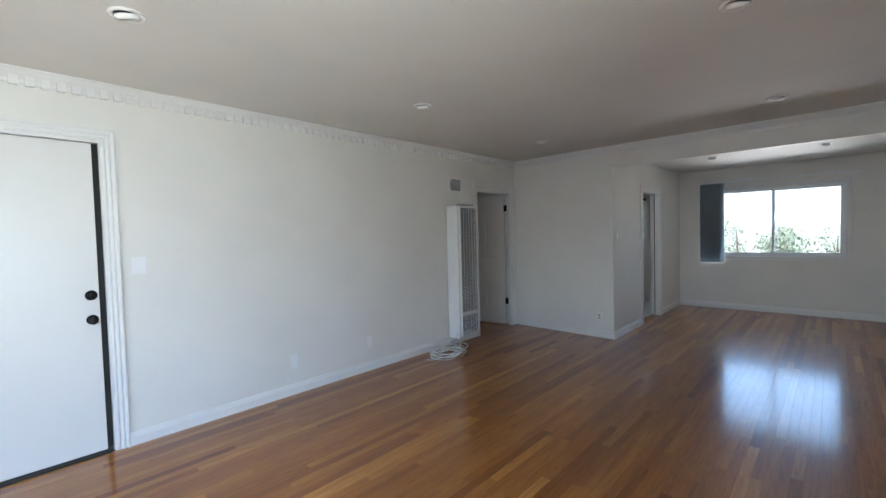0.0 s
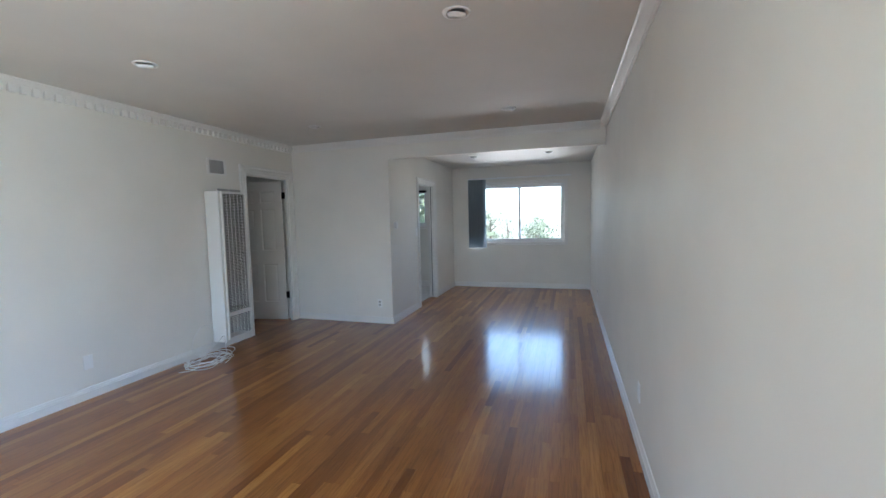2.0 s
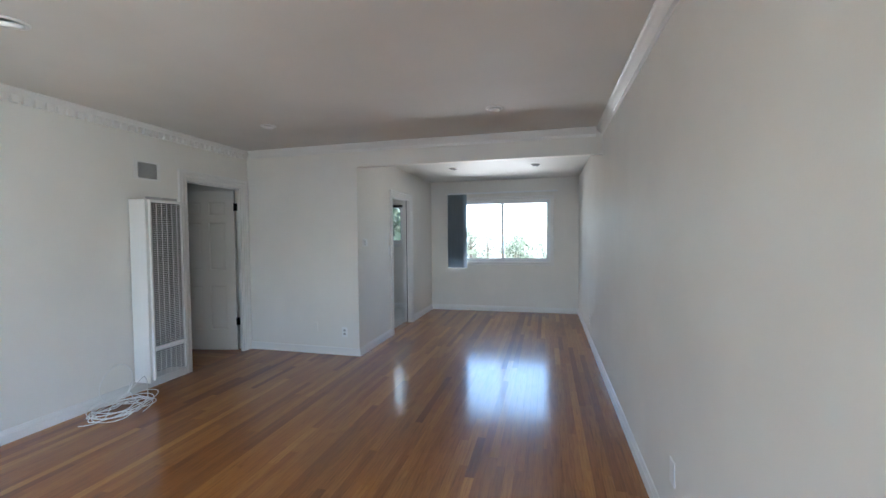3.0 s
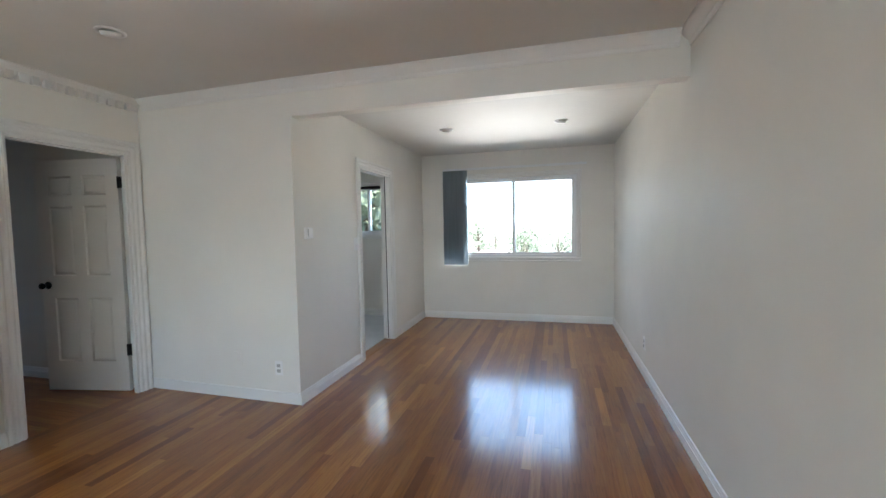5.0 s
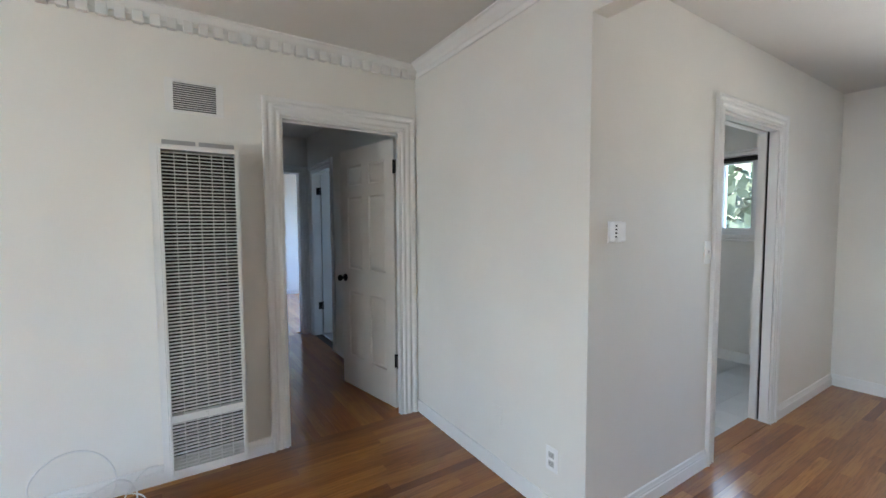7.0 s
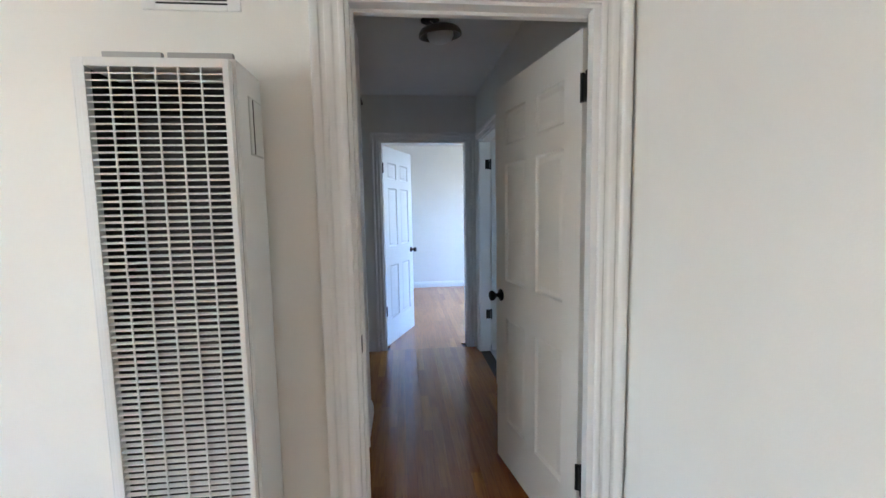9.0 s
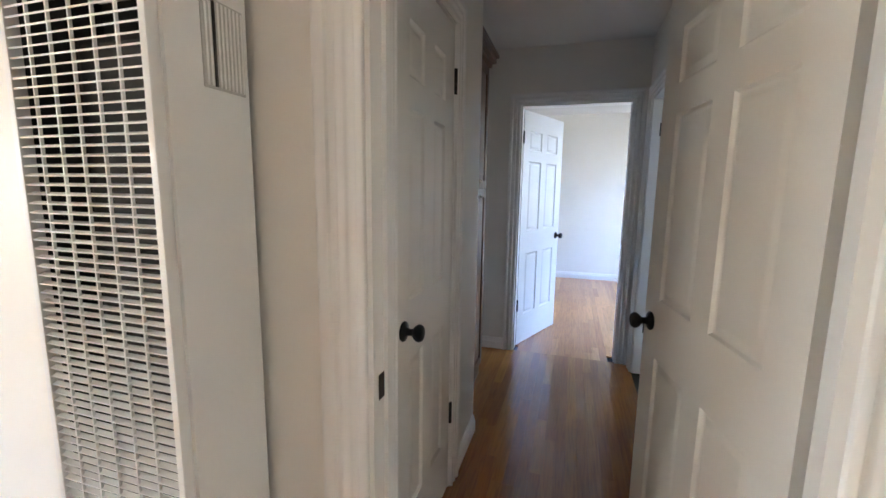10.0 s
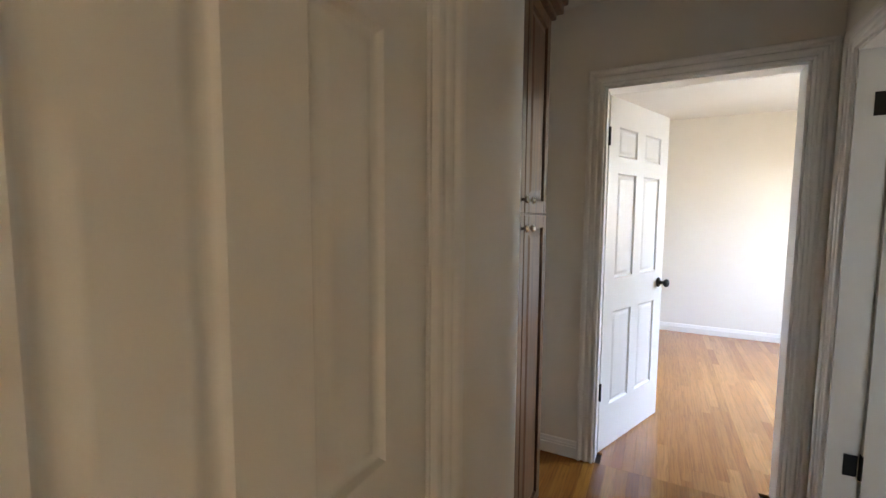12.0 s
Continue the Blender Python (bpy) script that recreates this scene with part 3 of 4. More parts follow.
win = sliding_window("window_1", -1.42, 0.34, 0.93, 2.09, YF + 0.075, -0.535, "white vinyl two-pane sliding window in painted casing")
part("casing", casing("y", YF, -1, -1.42, 0.34, 2.09, 0.062, 0.93, True), TRIM, win, "", "rounded")
part("window_sill", boxes((-1.48, YF - 0.030, 0.905, 0.40, YF + 0.038, 0.929), bev=0.004), TRIM, win)
kwin = sliding_window("window_2", -3.2, -2.5, 1.28, 2.06, YF + 0.075, -2.83, "white vinyl kitchen window with dark shade rolled up")
part("casing", casing("y", YF, -1, -3.2, -2.5, 2.06, 0.062, 1.28, True), TRIM, kwin, "", "rounded")
part("window_sill", boxes((-3.27, YF - 0.032, 1.255, -2.44, YF + 0.038, 1.279), bev=0.004), TRIM, kwin)
rs = bmesh.new()
lathe(rs, [(0.024, -0.34), (0.024, 0.34)], pose(-2.85, YF + 0.020, 2.028, 0, 90, 0), 16)
solid("roller_shade", rs, DARKGAP, "dark fabric roller shade rolled up in the kitchen window", "blind", "thing", True)
fw = tagged(thing("window_3", XR + 0.06, -0.25, 0.6, "wide white side window behind the start of the walk", "window"), kind="structure")
part("window_frame", boxes((XR + 0.02, -1.049, 0.601, XR + 0.10, -1.01, 2.099), (XR + 0.02, 0.51, 0.601, XR + 0.10, 0.549, 2.099), (XR + 0.02, -1.01, 0.601, XR + 0.10, 0.51, 0.64), (XR + 0.02, -1.01, 2.06, XR + 0.10, 0.51, 2.099)), VINYL, fw)

# vertical blind drawn to one side
blind = thing("vertical_blind", -1.385, YF - 0.05, 0.815, "grey-blue vertical blind drawn into a stack beside the window", "blind")
part("headrail", boxes((-1.56, YF - 0.062, 2.212, 0.465, YF - 0.026, 2.240), bev=0.004), VINYL, blind, "thin white headrail")
for k in range(3):
    part("bracket", boxes((-1.50 + k * 0.94, YF - 0.040, 2.238, -1.475 + k * 0.94, YF, 2.250)), VINYL, blind)
rv = random.Random(4)
for k in range(13):
    vb = bmesh.new()
    n = 6
    cols = []
    for j in range(n + 1):
        u = (j / n - 0.5) * 0.089
        bow = 0.006 * (1 - (2 * j / n - 1) ** 2)
        cols.append((vb.verts.new((u, bow, 0)), vb.verts.new((u, bow, 1.39))))
    for a, b in zip(cols, cols[1:]):
        vb.faces.new((a[0], b[0], b[1], a[1]))
    bmesh.ops.solidify(vb, geom=vb.faces[:], thickness=0.0012)
    part("vane", move(vb, pose(-1.525 + k * 0.0232, YF - 0.048, 0.818, 0, 0, 18 + rv.uniform(-2, 2))), VANE, blind, "", True)

# ---- wall furnace ----
HX, HY0, HY1, HZ0, HZ1 = -3.237, 4.330, 4.684, 0.130, 1.796
heater = thing("wall_furnace", (XL + HX) / 2, (HY0 + HY1) / 2, HZ0, "tall white enamelled gas wall furnace with louvred grille", "wall heater")
T = 0.004
SY0, SY1 = HY0 - 0.030, HY1 + 0.010
for nm, bx in (("side_panel", (XL + 0.017, SY0, HZ0 - 0.02, HX - 0.022, SY0 + T, HZ1 + 0.006)), ("side_panel", (XL + 0.017, SY1 - T, HZ0, HX - 0.022, SY1, HZ1 + 0.006)),
               ("top_panel", (XL + 0.017, SY0 + T, HZ1 - T, HX - 0.022, SY1 - T, HZ1 + 0.006)), ("back_panel", (XL + 0.017, SY0 + T, HZ0, XL + 0.022, SY1 - T, HZ1 - T)),
               ("bottom_panel", (XL + 0.022, SY0 + T, HZ0, HX - 0.022, SY1 - T, HZ0 + T)), ("front_return", (HX - 0.026, HY1 + 0.0005, HZ0 + T, HX - 0.022, SY1 - T, HZ1 - T)), ("front_return", (HX - 0.026, SY0 + T, HZ0 + T, HX - 0.022, HY0 - 0.001, HZ1 - T))):
    part(nm, boxes(bx, bev=0.001), ENAMEL if nm != "back_panel" else SHADE_DARK, heater)
GY0, GY1 = HY0 + 0.015, HY1 - 0.015
part("front_frame", boxes((HX - 0.024, HY0, HZ0, HX, GY0, HZ1), (HX - 0.024, GY1, HZ0, HX, HY1, HZ1), (HX - 0.024, GY0, HZ1 - 0.022, HX, GY1, HZ1),
                          (HX - 0.024, GY0, HZ0, HX, GY1, HZ0 + 0.025), (HX - 0.03, GY0, 0.402, HX + 0.002, GY1, 0.440), bev=0.002), ENAMEL, heater, "white enamelled front frame")
part("heat_exchanger", boxes((XL + 0.05, HY0 + 0.05, 0.5, HX - 0.085, HY1 - 0.05, 1.68), (XL + 0.05, HY0 + 0.10, 0.2, HX - 0.10, HY1 - 0.10, 0.45), bev=0.02), SHADE_DARK, heater, "heat exchanger, blackened for the shade behind the grille")
# Dark sheets added over the enamel sides to stand for shade behind the louvres.
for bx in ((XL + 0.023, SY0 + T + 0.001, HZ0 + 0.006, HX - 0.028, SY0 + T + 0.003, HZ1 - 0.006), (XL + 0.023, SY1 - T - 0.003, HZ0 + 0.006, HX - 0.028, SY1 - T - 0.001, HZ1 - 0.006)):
    part("shade_sheet", boxes(bx), SHADE_DARK, heater, "added dark sheet for the shade inside the furnace")
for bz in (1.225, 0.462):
    part("baffle", boxes((XL + 0.04, HY0 + 0.004, bz, HX - 0.05, HY1 - 0.004, bz + 0.004)), SHADE_DARK, heater)
blade_bm = boxes((-0.0095, GY0, -0.0007, 0.0, GY1, 0.0007), (-0.0018, GY0, -0.0016, 0.0012, GY1, 0.0016))
blade = mesh_of("louvre", blade_bm, ENAMEL)
z = 0.456
while z < HZ1 - 0.03:
    o = new("louvre", blade)
    o.parent, o.matrix_parent_inverse = heater, heater.matrix_basis.inverted()
    o.matrix_basis = pose(HX - 0.004, 0, z, 0, 24, 0)
    z += 0.0176
z = HZ0 + 0.036
while z < 0.396:
    o = new("louvre", blade)
    o.parent, o.matrix_parent_inverse = heater, heater.matrix_basis.inverted()
    o.matrix_basis = pose(HX - 0.004, 0, z, 0, 24, 0)
    z += 0.0176
for k in range(1, 6):
    yy = GY0 + (GY1 - GY0) * k / 6
    part("grille_bar", boxes((HX - 0.008, yy - 0.0016, HZ0 + 0.02, HX - 0.0025, yy + 0.0016, HZ1 - 0.018)), ENAMEL, heater)
part("latch_knob", boxes((HX + 0.001, 4.49, 0.409, HX + 0.012, 4.505, 0.433), bev=0.003), ENAMEL, heater)
for a, b in ((HY0 + 0.02, HY0 + 0.165), (HY0 + 0.18, HY1 - 0.01)):
    part("top_slot", boxes((HX - 0.075, a, HZ1 + 0.005, HX - 0.06, b, HZ1 + 0.034), bev=0.002), STEEL, heater, "grey draught slot cover")
sidev = part("side_vent", boxes((XL + 0.028, HY1 + 0.0095, 1.57, XL + 0.128, HY1 + 0.012, 1.73), bev=0.001), GREYP, heater, "grey ribbed side vent")
for k in range(10):
    xx = XL + 0.032 + k * 0.0095
    part("rib", boxes((xx, HY1 + 0.0115, 1.575, xx + 0.005, HY1 + 0.0145, 1.725)), ENAMEL if k != 7 else DARKGAP, sidev)

# return-air vent above the furnace
vent = thing("wall_vent", XL, 4.508, 2.095, "white painted wall vent with fine horizontal slats", "vent")
part("frame", boxes((XL, 4.370, 2.005, XL + 0.006, 4.408, 2.185), (XL, 4.610, 2.005, XL + 0.006, 4.648, 2.185), (XL, 4.408, 2.165, XL + 0.006, 4.610, 2.185), (XL, 4.408, 2.005, XL + 0.006, 4.610, 2.022), bev=0.002), TRIM, vent)
part("backing", boxes((XL, 4.408, 2.022, XL + 0.0015, 4.610, 2.165)), SLOT, vent, "dark opening")
slat = mesh_of("slat", boxes((-0.0035, 4.408, -0.0035, 0.0035, 4.610, 0.0035)), TRIM)
for k in range(12):
    o = new("slat", slat)
    o.parent, o.matrix_parent_inverse = vent, vent.matrix_basis.inverted()
    o.matrix_basis = pose(XL + 0.0055, 0, 2.030 + k * 0.0116, 0, 40, 0) @ Matrix.Diagonal((1.1, 1, 0.42, 1))

# ---- downlights ----
light1 = thing("downlight", -2.26, 0.82, CE, "white recessed ceiling downlight with eyeball trim, off", "ceiling light", "recessed downlights")
rb = bmesh.new()
lathe(rb, [(0.050, 0.0), (0.052, -0.005), (0.060, -0.009), (0.072, -0.006), (0.076, 0.0)], pose(-2.26, 0.82, CE), 32)
part("trim_ring", rb, PLASTIC, light1, "", True)
rb = bmesh.new()
lathe(rb, [(0.050, -0.0005), (0.049, -0.012), (0.042, -0.022), (0.034, -0.027), (0.032, -0.016), (0.001, -0.012)], pose(-2.26, 0.82, CE, 14, 10, 0), 28)
part("eyeball", rb, PLASTIC, light1, "", True)
rb = bmesh.new()
lathe(rb, [(0.030, -0.016), (0.024, -0.020), (0.001, -0.022)], pose(-2.26, 0.82, CE, 14, 10, 0), 20)
part("lamp", rb, STEEL, light1, "unlit reflector lamp", True)
for px, py, pz in ((-2.33, 2.83, CE), (-2.375, 4.87, CE), (-0.16, 2.85, CE), (-0.165, 4.91, CE), (-1.12, 7.565, 2.465), (0.108, 7.565, 2.465)):
    copy_thing(light1, pose(px, py, pz, 0, 0, 0))


# ---- plates ----
def plate(name, axis, face, sign, a, z, label, category, w=0.072, h=0.116, style="outlet", back=PLASTIC):
    """A wall plate; built facing +x and turned to its wall."""
    base = {("x", 1): 0, ("x", -1): 180, ("y", 1): 90, ("y", -1): -90}[(axis, sign)]
    m = pose(face, a, z, 0, 0, base) if axis == "x" else pose(a, face, z, 0, 0, base)
    t = new(name)
    t.empty_display_size = 0.05
    t.matrix_basis = m
    tagged(t, label, category)
    part("cover", move(boxes((0, -w / 2, -h / 2, 0.006, w / 2, h / 2), bev=0.0025), m), back, t)
    if style == "outlet":
        for dz in (-0.021, 0.021):
            r = part("receptacle", move(boxes((0.005, -0.017, dz - 0.014, 0.0085, 0.017, dz + 0.014), bev=0.002), m), GREYP, t)
            part("slot", move(boxes((0.008, -0.008, dz - 0.003, 0.0089, -0.0055, dz + 0.006)), m), SLOT, r)
            part("slot", move(boxes((0.008, 0.0055, dz - 0.003, 0.0089, 0.008, dz + 0.006)), m), SLOT, r)
            part("slot", move(boxes((0.008, -0.002, dz - 0.010, 0.0089, 0.002, dz - 0.006)), m), SLOT, r)
    elif style == "rocker":
        part("rocker", move(boxes((0.005, -0.017, -0.033, 0.010, 0.017, 0.033), bev=0.002), m), back, t)
    elif style == "toggle":
        part("toggle", move(boxes((0.005, -0.005, -0.006, 0.016, 0.005, 0.012), bev=0.002), m), back, t)
        part("toggle_slot", move(boxes((0.005, -0.008, -0.014, 0.0075, 0.008, 0.014), bev=0.001), m), back, t)
    for dz in ((0.0,) if style == "outlet" else (-h / 2 + 0.012, h / 2 - 0.012)):
        sc = bmesh.new()
        lathe(sc, [(0.003, 0.005), (0.003, 0.0068), (0.001, 0.0072)], m @ pose(0, 0, dz, 0, 90, 0), 10)
        part("screw", sc, back, t)
    return t


plate("light_switch", "x", XL, 1, 1.035, 1.283, "white double light switch plate beside the front door", "light switch", 0.085, 0.12, "rocker")
plate("wall_outlet", "x", XL, 1, 2.175, 0.303, "white blank wall plate low on the long wall", "wall outlet", 0.072, 0.125, "blank")
plate("wall_outlet", "x", XL, 1, 3.035, 0.308, "white wall plate low on the long wall near the cable", "wall outlet", 0.072, 0.118, "blank")
plate("wall_outlet", "y", YP + 0.0045, -1, -2.108, 0.283, "white duplex outlet on the partition wall", "wall outlet", 0.07, 0.115, "outlet")
plate("wall_outlet", "y", YP + 0.0139, -1, -2.513, 0.333, "painted-over blank plate on the partition wall", "wall outlet", 0.07, 0.115, "blank", WALL)
plate("wall_outlet", "x", XR, -1, 3.355, 0.354, "white wall plate on the long plain wall", "wall outlet", 0.07, 0.115, "blank")
plate("wall_outlet", "x", XR, -1, 7.09, 0.30, "white duplex outlet on the alcove wall", "wall outlet", 0.07, 0.115, "outlet")
plate("light_switch", "x", XA, 1, 6.866, 1.237, "white light switch plate beside the kitchen doorway", "light switch", 0.075, 0.125, "toggle")
plate("light_switch", "y", 4.86, 1, -3.658, 1.255, "white rocker switch plate on the hall wall", "light switch", 0.07, 0.115, "rocker")

thermo = thing("thermostat", XA, 6.02, 1.363, "small white square wall thermostat", "thermostat")
part("backplate", boxes((XA, 5.975, 1.315, XA + 0.008, 6.065, 1.410), bev=0.002), PLASTIC, thermo)
part("housing", boxes((XA + 0.007, 5.979, 1.319, XA + 0.032, 6.061, 1.406), bev=0.006), PLASTIC, thermo)
for k in range(4):
    part("vent_slot", boxes((XA + 0.0316, 5.984, 1.338 + k * 0.016, XA + 0.0328, 5.996, 1.345 + k * 0.016)), SLOT, thermo, "dark vent slot")
part("lever", boxes((XA + 0.031, 5.995, 1.330, XA + 0.036, 6.010, 1.340), bev=0.001), PLASTIC, thermo)

# ---- coil of white cable on the floor ----
cu = bpy.data.curves.new("cable_coil", "CURVE")
cu.dimensions, cu.bevel_depth, cu.bevel_resolution, cu.resolution_u = "3D", 0.0036, 3, 6
rc = random.Random(11)
pts = []
for k in range(9):
    ox, oy = rc.uniform(-0.025, 0.025), rc.uniform(-0.04, 0.04)
    ra, rb2, tilt = rc.uniform(0.14, 0.21), rc.uniform(0.18, 0.26), rc.uniform(0, 0.08)
    for j in range(12):
        a = 2 * math.pi * j / 12
        pts.append((-3.145 + ox + ra * math.cos(a), 3.95 + oy + rb2 * math.sin(a), 0.006 + k * 0.0055 + tilt * (0.5 + 0.5 * math.sin(a + k))))
for p in ((-3.27, 4.04, 0.05), (-3.24, 4.14, 0.16), (-3.21, 4.08, 0.37), (-3.19, 3.92, 0.42), (-3.18, 3.78, 0.28), (-3.27, 3.86, 0.10), (-3.17, 4.0, 0.05), (-3.08, 4.12, 0.02),
          (-3.20, 4.22, 0.08), (-3.14, 4.16, 0.28), (-3.05, 4.00, 0.22), (-3.22, 3.88, 0.07), (-3.10, 3.80, 0.012), (-3.14, 3.70, 0.006), (-3.22, 3.66, 0.006)):
    pts.append(p)
sp = cu.splines.new("NURBS")
sp.points.add(len(pts) - 1)
for q, p in zip(sp.points, pts):
    q.co = (*p, 1)
sp.use_endpoint_u, sp.order_u = True, 4
sp2 = cu.splines.new("NURBS")
tail = ((XL + 0.02, 4.27, 0.107), (XL + 0.05, 4.24, 0.14), (-3.36, 4.18, 0.12), (-3.28, 4.12, 0.05), (-3.12, 4.10, 0.02), (-3.03, 3.98, 0.01))
sp2.points.add(len(tail) - 1)
for q, p in zip(sp2.points, tail):
    q.co = (*p, 1)
sp2.use_endpoint_u, sp2.order_u = True, 4
cu.materials.append(CABLE)
tmp = bpy.data.objects.new("tmp", cu)
scene.collection.objects.link(tmp)
me = bpy.data.meshes.new_from_object(tmp.evaluated_get(bpy.context.evaluated_depsgraph_get()))
bpy.data.objects.remove(tmp)
bpy.data.curves.remove(cu)
for p in me.polygons:
    p.use_smooth = True
tagged(new("cable_coil", me), "loose coil of white coaxial cable lying on the oak floor", "cable")

# ---- hall: built-in cabinet, hanging light ----
CX0, CX1, CY = -5.66, -4.915, 4.752
cab = thing("linen_cabinet", (CX0 + CX1) / 2, 4.55, 0, "tall dark-stained wooden built-in linen cabinet with raised-panel doors", "cabinet")
part("carcass", boxes((CX0, 4.33, 0.0, CX1, CY - 0.02, 2.22), bev=0.002), WALNUT, cab)
part("crown", boxes((CX0 - 0.02, 4.33, 2.215, CX1, CY + 0.015, 2.245), (CX0 - 0.045, 4.33, 2.245, CX1, CY + 0.04, 2.285), (CX0 - 0.06, 4.33, 2.285, CX1, CY + 0.055, 2.31), bev=0.008), WALNUT, cab)
mx = (CX0 + CX1) / 2
for x0, x1 in ((CX0 + 0.02, mx - 0.025), (mx - 0.02, CX1 - 0.02)):
    x0, x1 = (CX0 + 0.012, -5.322) if x0 < mx - 0.1 else (-5.316, CX1 - 0.012)
    for z0, z1, kz in ((0.10, 1.388, 1.340), (1.396, 2.205, 1.444)):
        s = 0.052
        dr = part("door", boxes((x0, CY - 0.02, z0, x0 + s, CY, z1), (x1 - s, CY - 0.02, z0, x1, CY, z1), (x0 + s, CY - 0.02, z0, x1 - s, CY, z0 + s), (x0 + s, CY - 0.02, z1 - s, x1 - s, CY, z1), bev=0.003), WALNUT, cab)
        pb = bmesh.new()
        box(pb, x0 + s, CY - 0.018, z0 + s, x1 - s, CY - 0.012, z1 - s)
        frustum(pb, x0 + s + 0.006, z0 + s + 0.006, x1 - s - 0.006, z1 - s - 0.006, CY - 0.012, CY - 0.003, 0.03)
        bmesh.ops.recalc_face_normals(pb, faces=pb.faces[:])
        part("panel", pb, WALNUT, dr)
        kb = bmesh.new()
        kx = x1 - 0.038 if x1 < -5.3 else x0 + 0.038
        lathe(kb, [(0.006, 0), (0.005, 0.012), (0.012, 0.017), (0.014, 0.023), (0.009, 0.028), (0.001, 0.029)], pose(kx, CY, kz, -90, 0, 0), 16)
        part("knob", kb, CHROME, dr, "small satin nickel knob", True)

lamp = thing("ceiling_light", -4.55, 5.34, 2.50, "loose hall ceiling light hanging by its wires, bronze rim and glass", "ceiling light")
rb = bmesh.new()
lathe(rb, [(0.001, 0.0), (0.055, 0.0), (0.055, -0.006), (0.001, -0.008)], pose(-4.62, 5.30, 2.50), 24)
part("junction_box", rb, DARKGAP, lamp, "open ceiling box", True)
rb = bmesh.new()
lathe(rb, [(0.040, 0.016), (0.085, 0.012), (0.108, 0.0), (0.120, -0.022), (0.120, -0.036), (0.110, -0.036), (0.100, -0.010), (0.030, 0.004)], pose(-4.51, 5.345, 2.405, 4, 6, 0), 36)
part("rim", rb, paint("aged_bronze", (0.10, 0.075, 0.045), 0.35, 200, 0.0003, 0.1, 0.2), lamp, "aged bronze rim", True)
rb = bmesh.new()
lathe(rb, [(0.072, -0.008), (0.074, -0.036), (0.062, -0.058), (0.035, -0.072), (0.001, -0.077)], pose(-4.51, 5.345, 2.405, 4, 6, 0), 30)
part("bowl", rb, FROST, lamp, "frosted glass bowl", True)
for k in range(2):
    wb = bmesh.new()
    for j in range(6):
        u0, u1 = j / 6, (j + 1) / 6
        p = Vector((-4.62 + 0.10 * u0 + 0.02 * math.sin(3 * u0 + k), 5.30 + 0.04 * u0 + 0.012 * k, 2.495 - 0.095 * u0))
        q = Vector((-4.62 + 0.10 * u1 + 0.02 * math.sin(3 * u1 + k), 5.30 + 0.04 * u1 + 0.012 * k, 2.495 - 0.095 * u1))
        lathe(wb, [(0.0022, 0), (0.0022, (q - p).length)], Matrix.Translation(p) @ (q - p).to_track_quat("Z", "Y").to_matrix().to_4x4(), 8)
    part("wire", wb, SLOT if k else CABLE, lamp, "", True)

# ---- outdoors beyond the window ----
gb = bmesh.new()
N = 40
grid = {}
for i in range(N + 1):
    for j in range(N + 1):
        u, v = (i / N * 2 - 1), (j / N * 2 - 1)
        gx, gy = 1500 * u * abs(u), 1500 * v * abs(v)
        r = math.hypot(gx, gy)
        gz = -5.0 - 14 * min(1, r / 120) + (max(0, r - 500) / 1000) * 26 * (0.6 + 0.5 * noise.noise((gx / 300, gy / 300, 0.3)))
        grid[i, j] = gb.verts.new((gx, gy, gz))
for i in range(N):
    for j in range(N):
        gb.faces.new((grid[i, j], grid[i + 1, j], grid[i + 1, j + 1], grid[i, j + 1]))
solid("ground", gb, GROUND, "dry pale hillside ground falling away to distant hills", "ground", "structure", True)


def ground_z(x, y):
    return -5.0 - 14 * min(1, math.hypot(x, y) / 120)


def house(x, y, w, d, h, turn):
    z0 = ground_z(x, y) - 0.6
    m = pose(x, y, z0, 0, 0, turn)
    t = new("house")
    t.matrix_basis = m
    tagged(t, "pale stucco hillside house with low shingle roof, far off", "house", "hillside houses")
    part("wall", move(boxes((-w / 2, -d / 2, 0, w / 2, d / 2, h)), m), STUCCO, t)
    rb = bmesh.new()
    e = 0.5
    v = [rb.verts.new(p) for p in ((-w / 2 - e, -d / 2 - e, h), (w / 2 + e, -d / 2 - e, h), (w / 2 + e, d / 2 + e, h), (-w / 2 - e, d / 2 + e, h), (-w / 4, 0, h + d * 0.22), (w / 4, 0, h + d * 0.22))]
    for f in ((0, 1, 5, 4), (1, 2, 5), (2, 3, 4, 5), (3, 0, 4), (3, 2, 1, 0)):
        rb.faces.new([v[k] for k in f])
    part("roof", move(rb, m), ROOF, t)
    for k in range(3):
        wx = -w / 2 + w * (k + 0.5) / 3
        wd = part("window", move(boxes((wx - 0.7, -d / 2 - 0.06, 1.3, wx + 0.7, -d / 2 - 0.01, 2.7), bev=0.02), m), VINYL, t)
        part("pane", move(boxes((wx - 0.6, -d / 2 - 0.075, 1.4, wx + 0.6, -d / 2 - 0.055, 2.6)), m), DARKGAP, wd)


ro = random.Random(8)
for x, y, w, d, h, a in ((-9, 62, 13, 9, 5.5, 8), (8, 78, 15, 10, 6, -12), (-28, 88, 14, 9, 5, 20), (-14, 112, 16, 11, 6, -6), (5, 120, 18, 10, 6, 4), (24, 104, 14, 10, 6, -20),
                         (-40, 140, 18, 12, 7, 10), (-6, 150, 20, 12, 7, 0), (22, 158, 20, 12, 8, -8), (-24, 175, 22, 12, 8, 5), (40, 190, 22, 12, 8, 12), (-62, 190, 22, 12, 8, -4)):
    house(x, y, w, d, h, a)


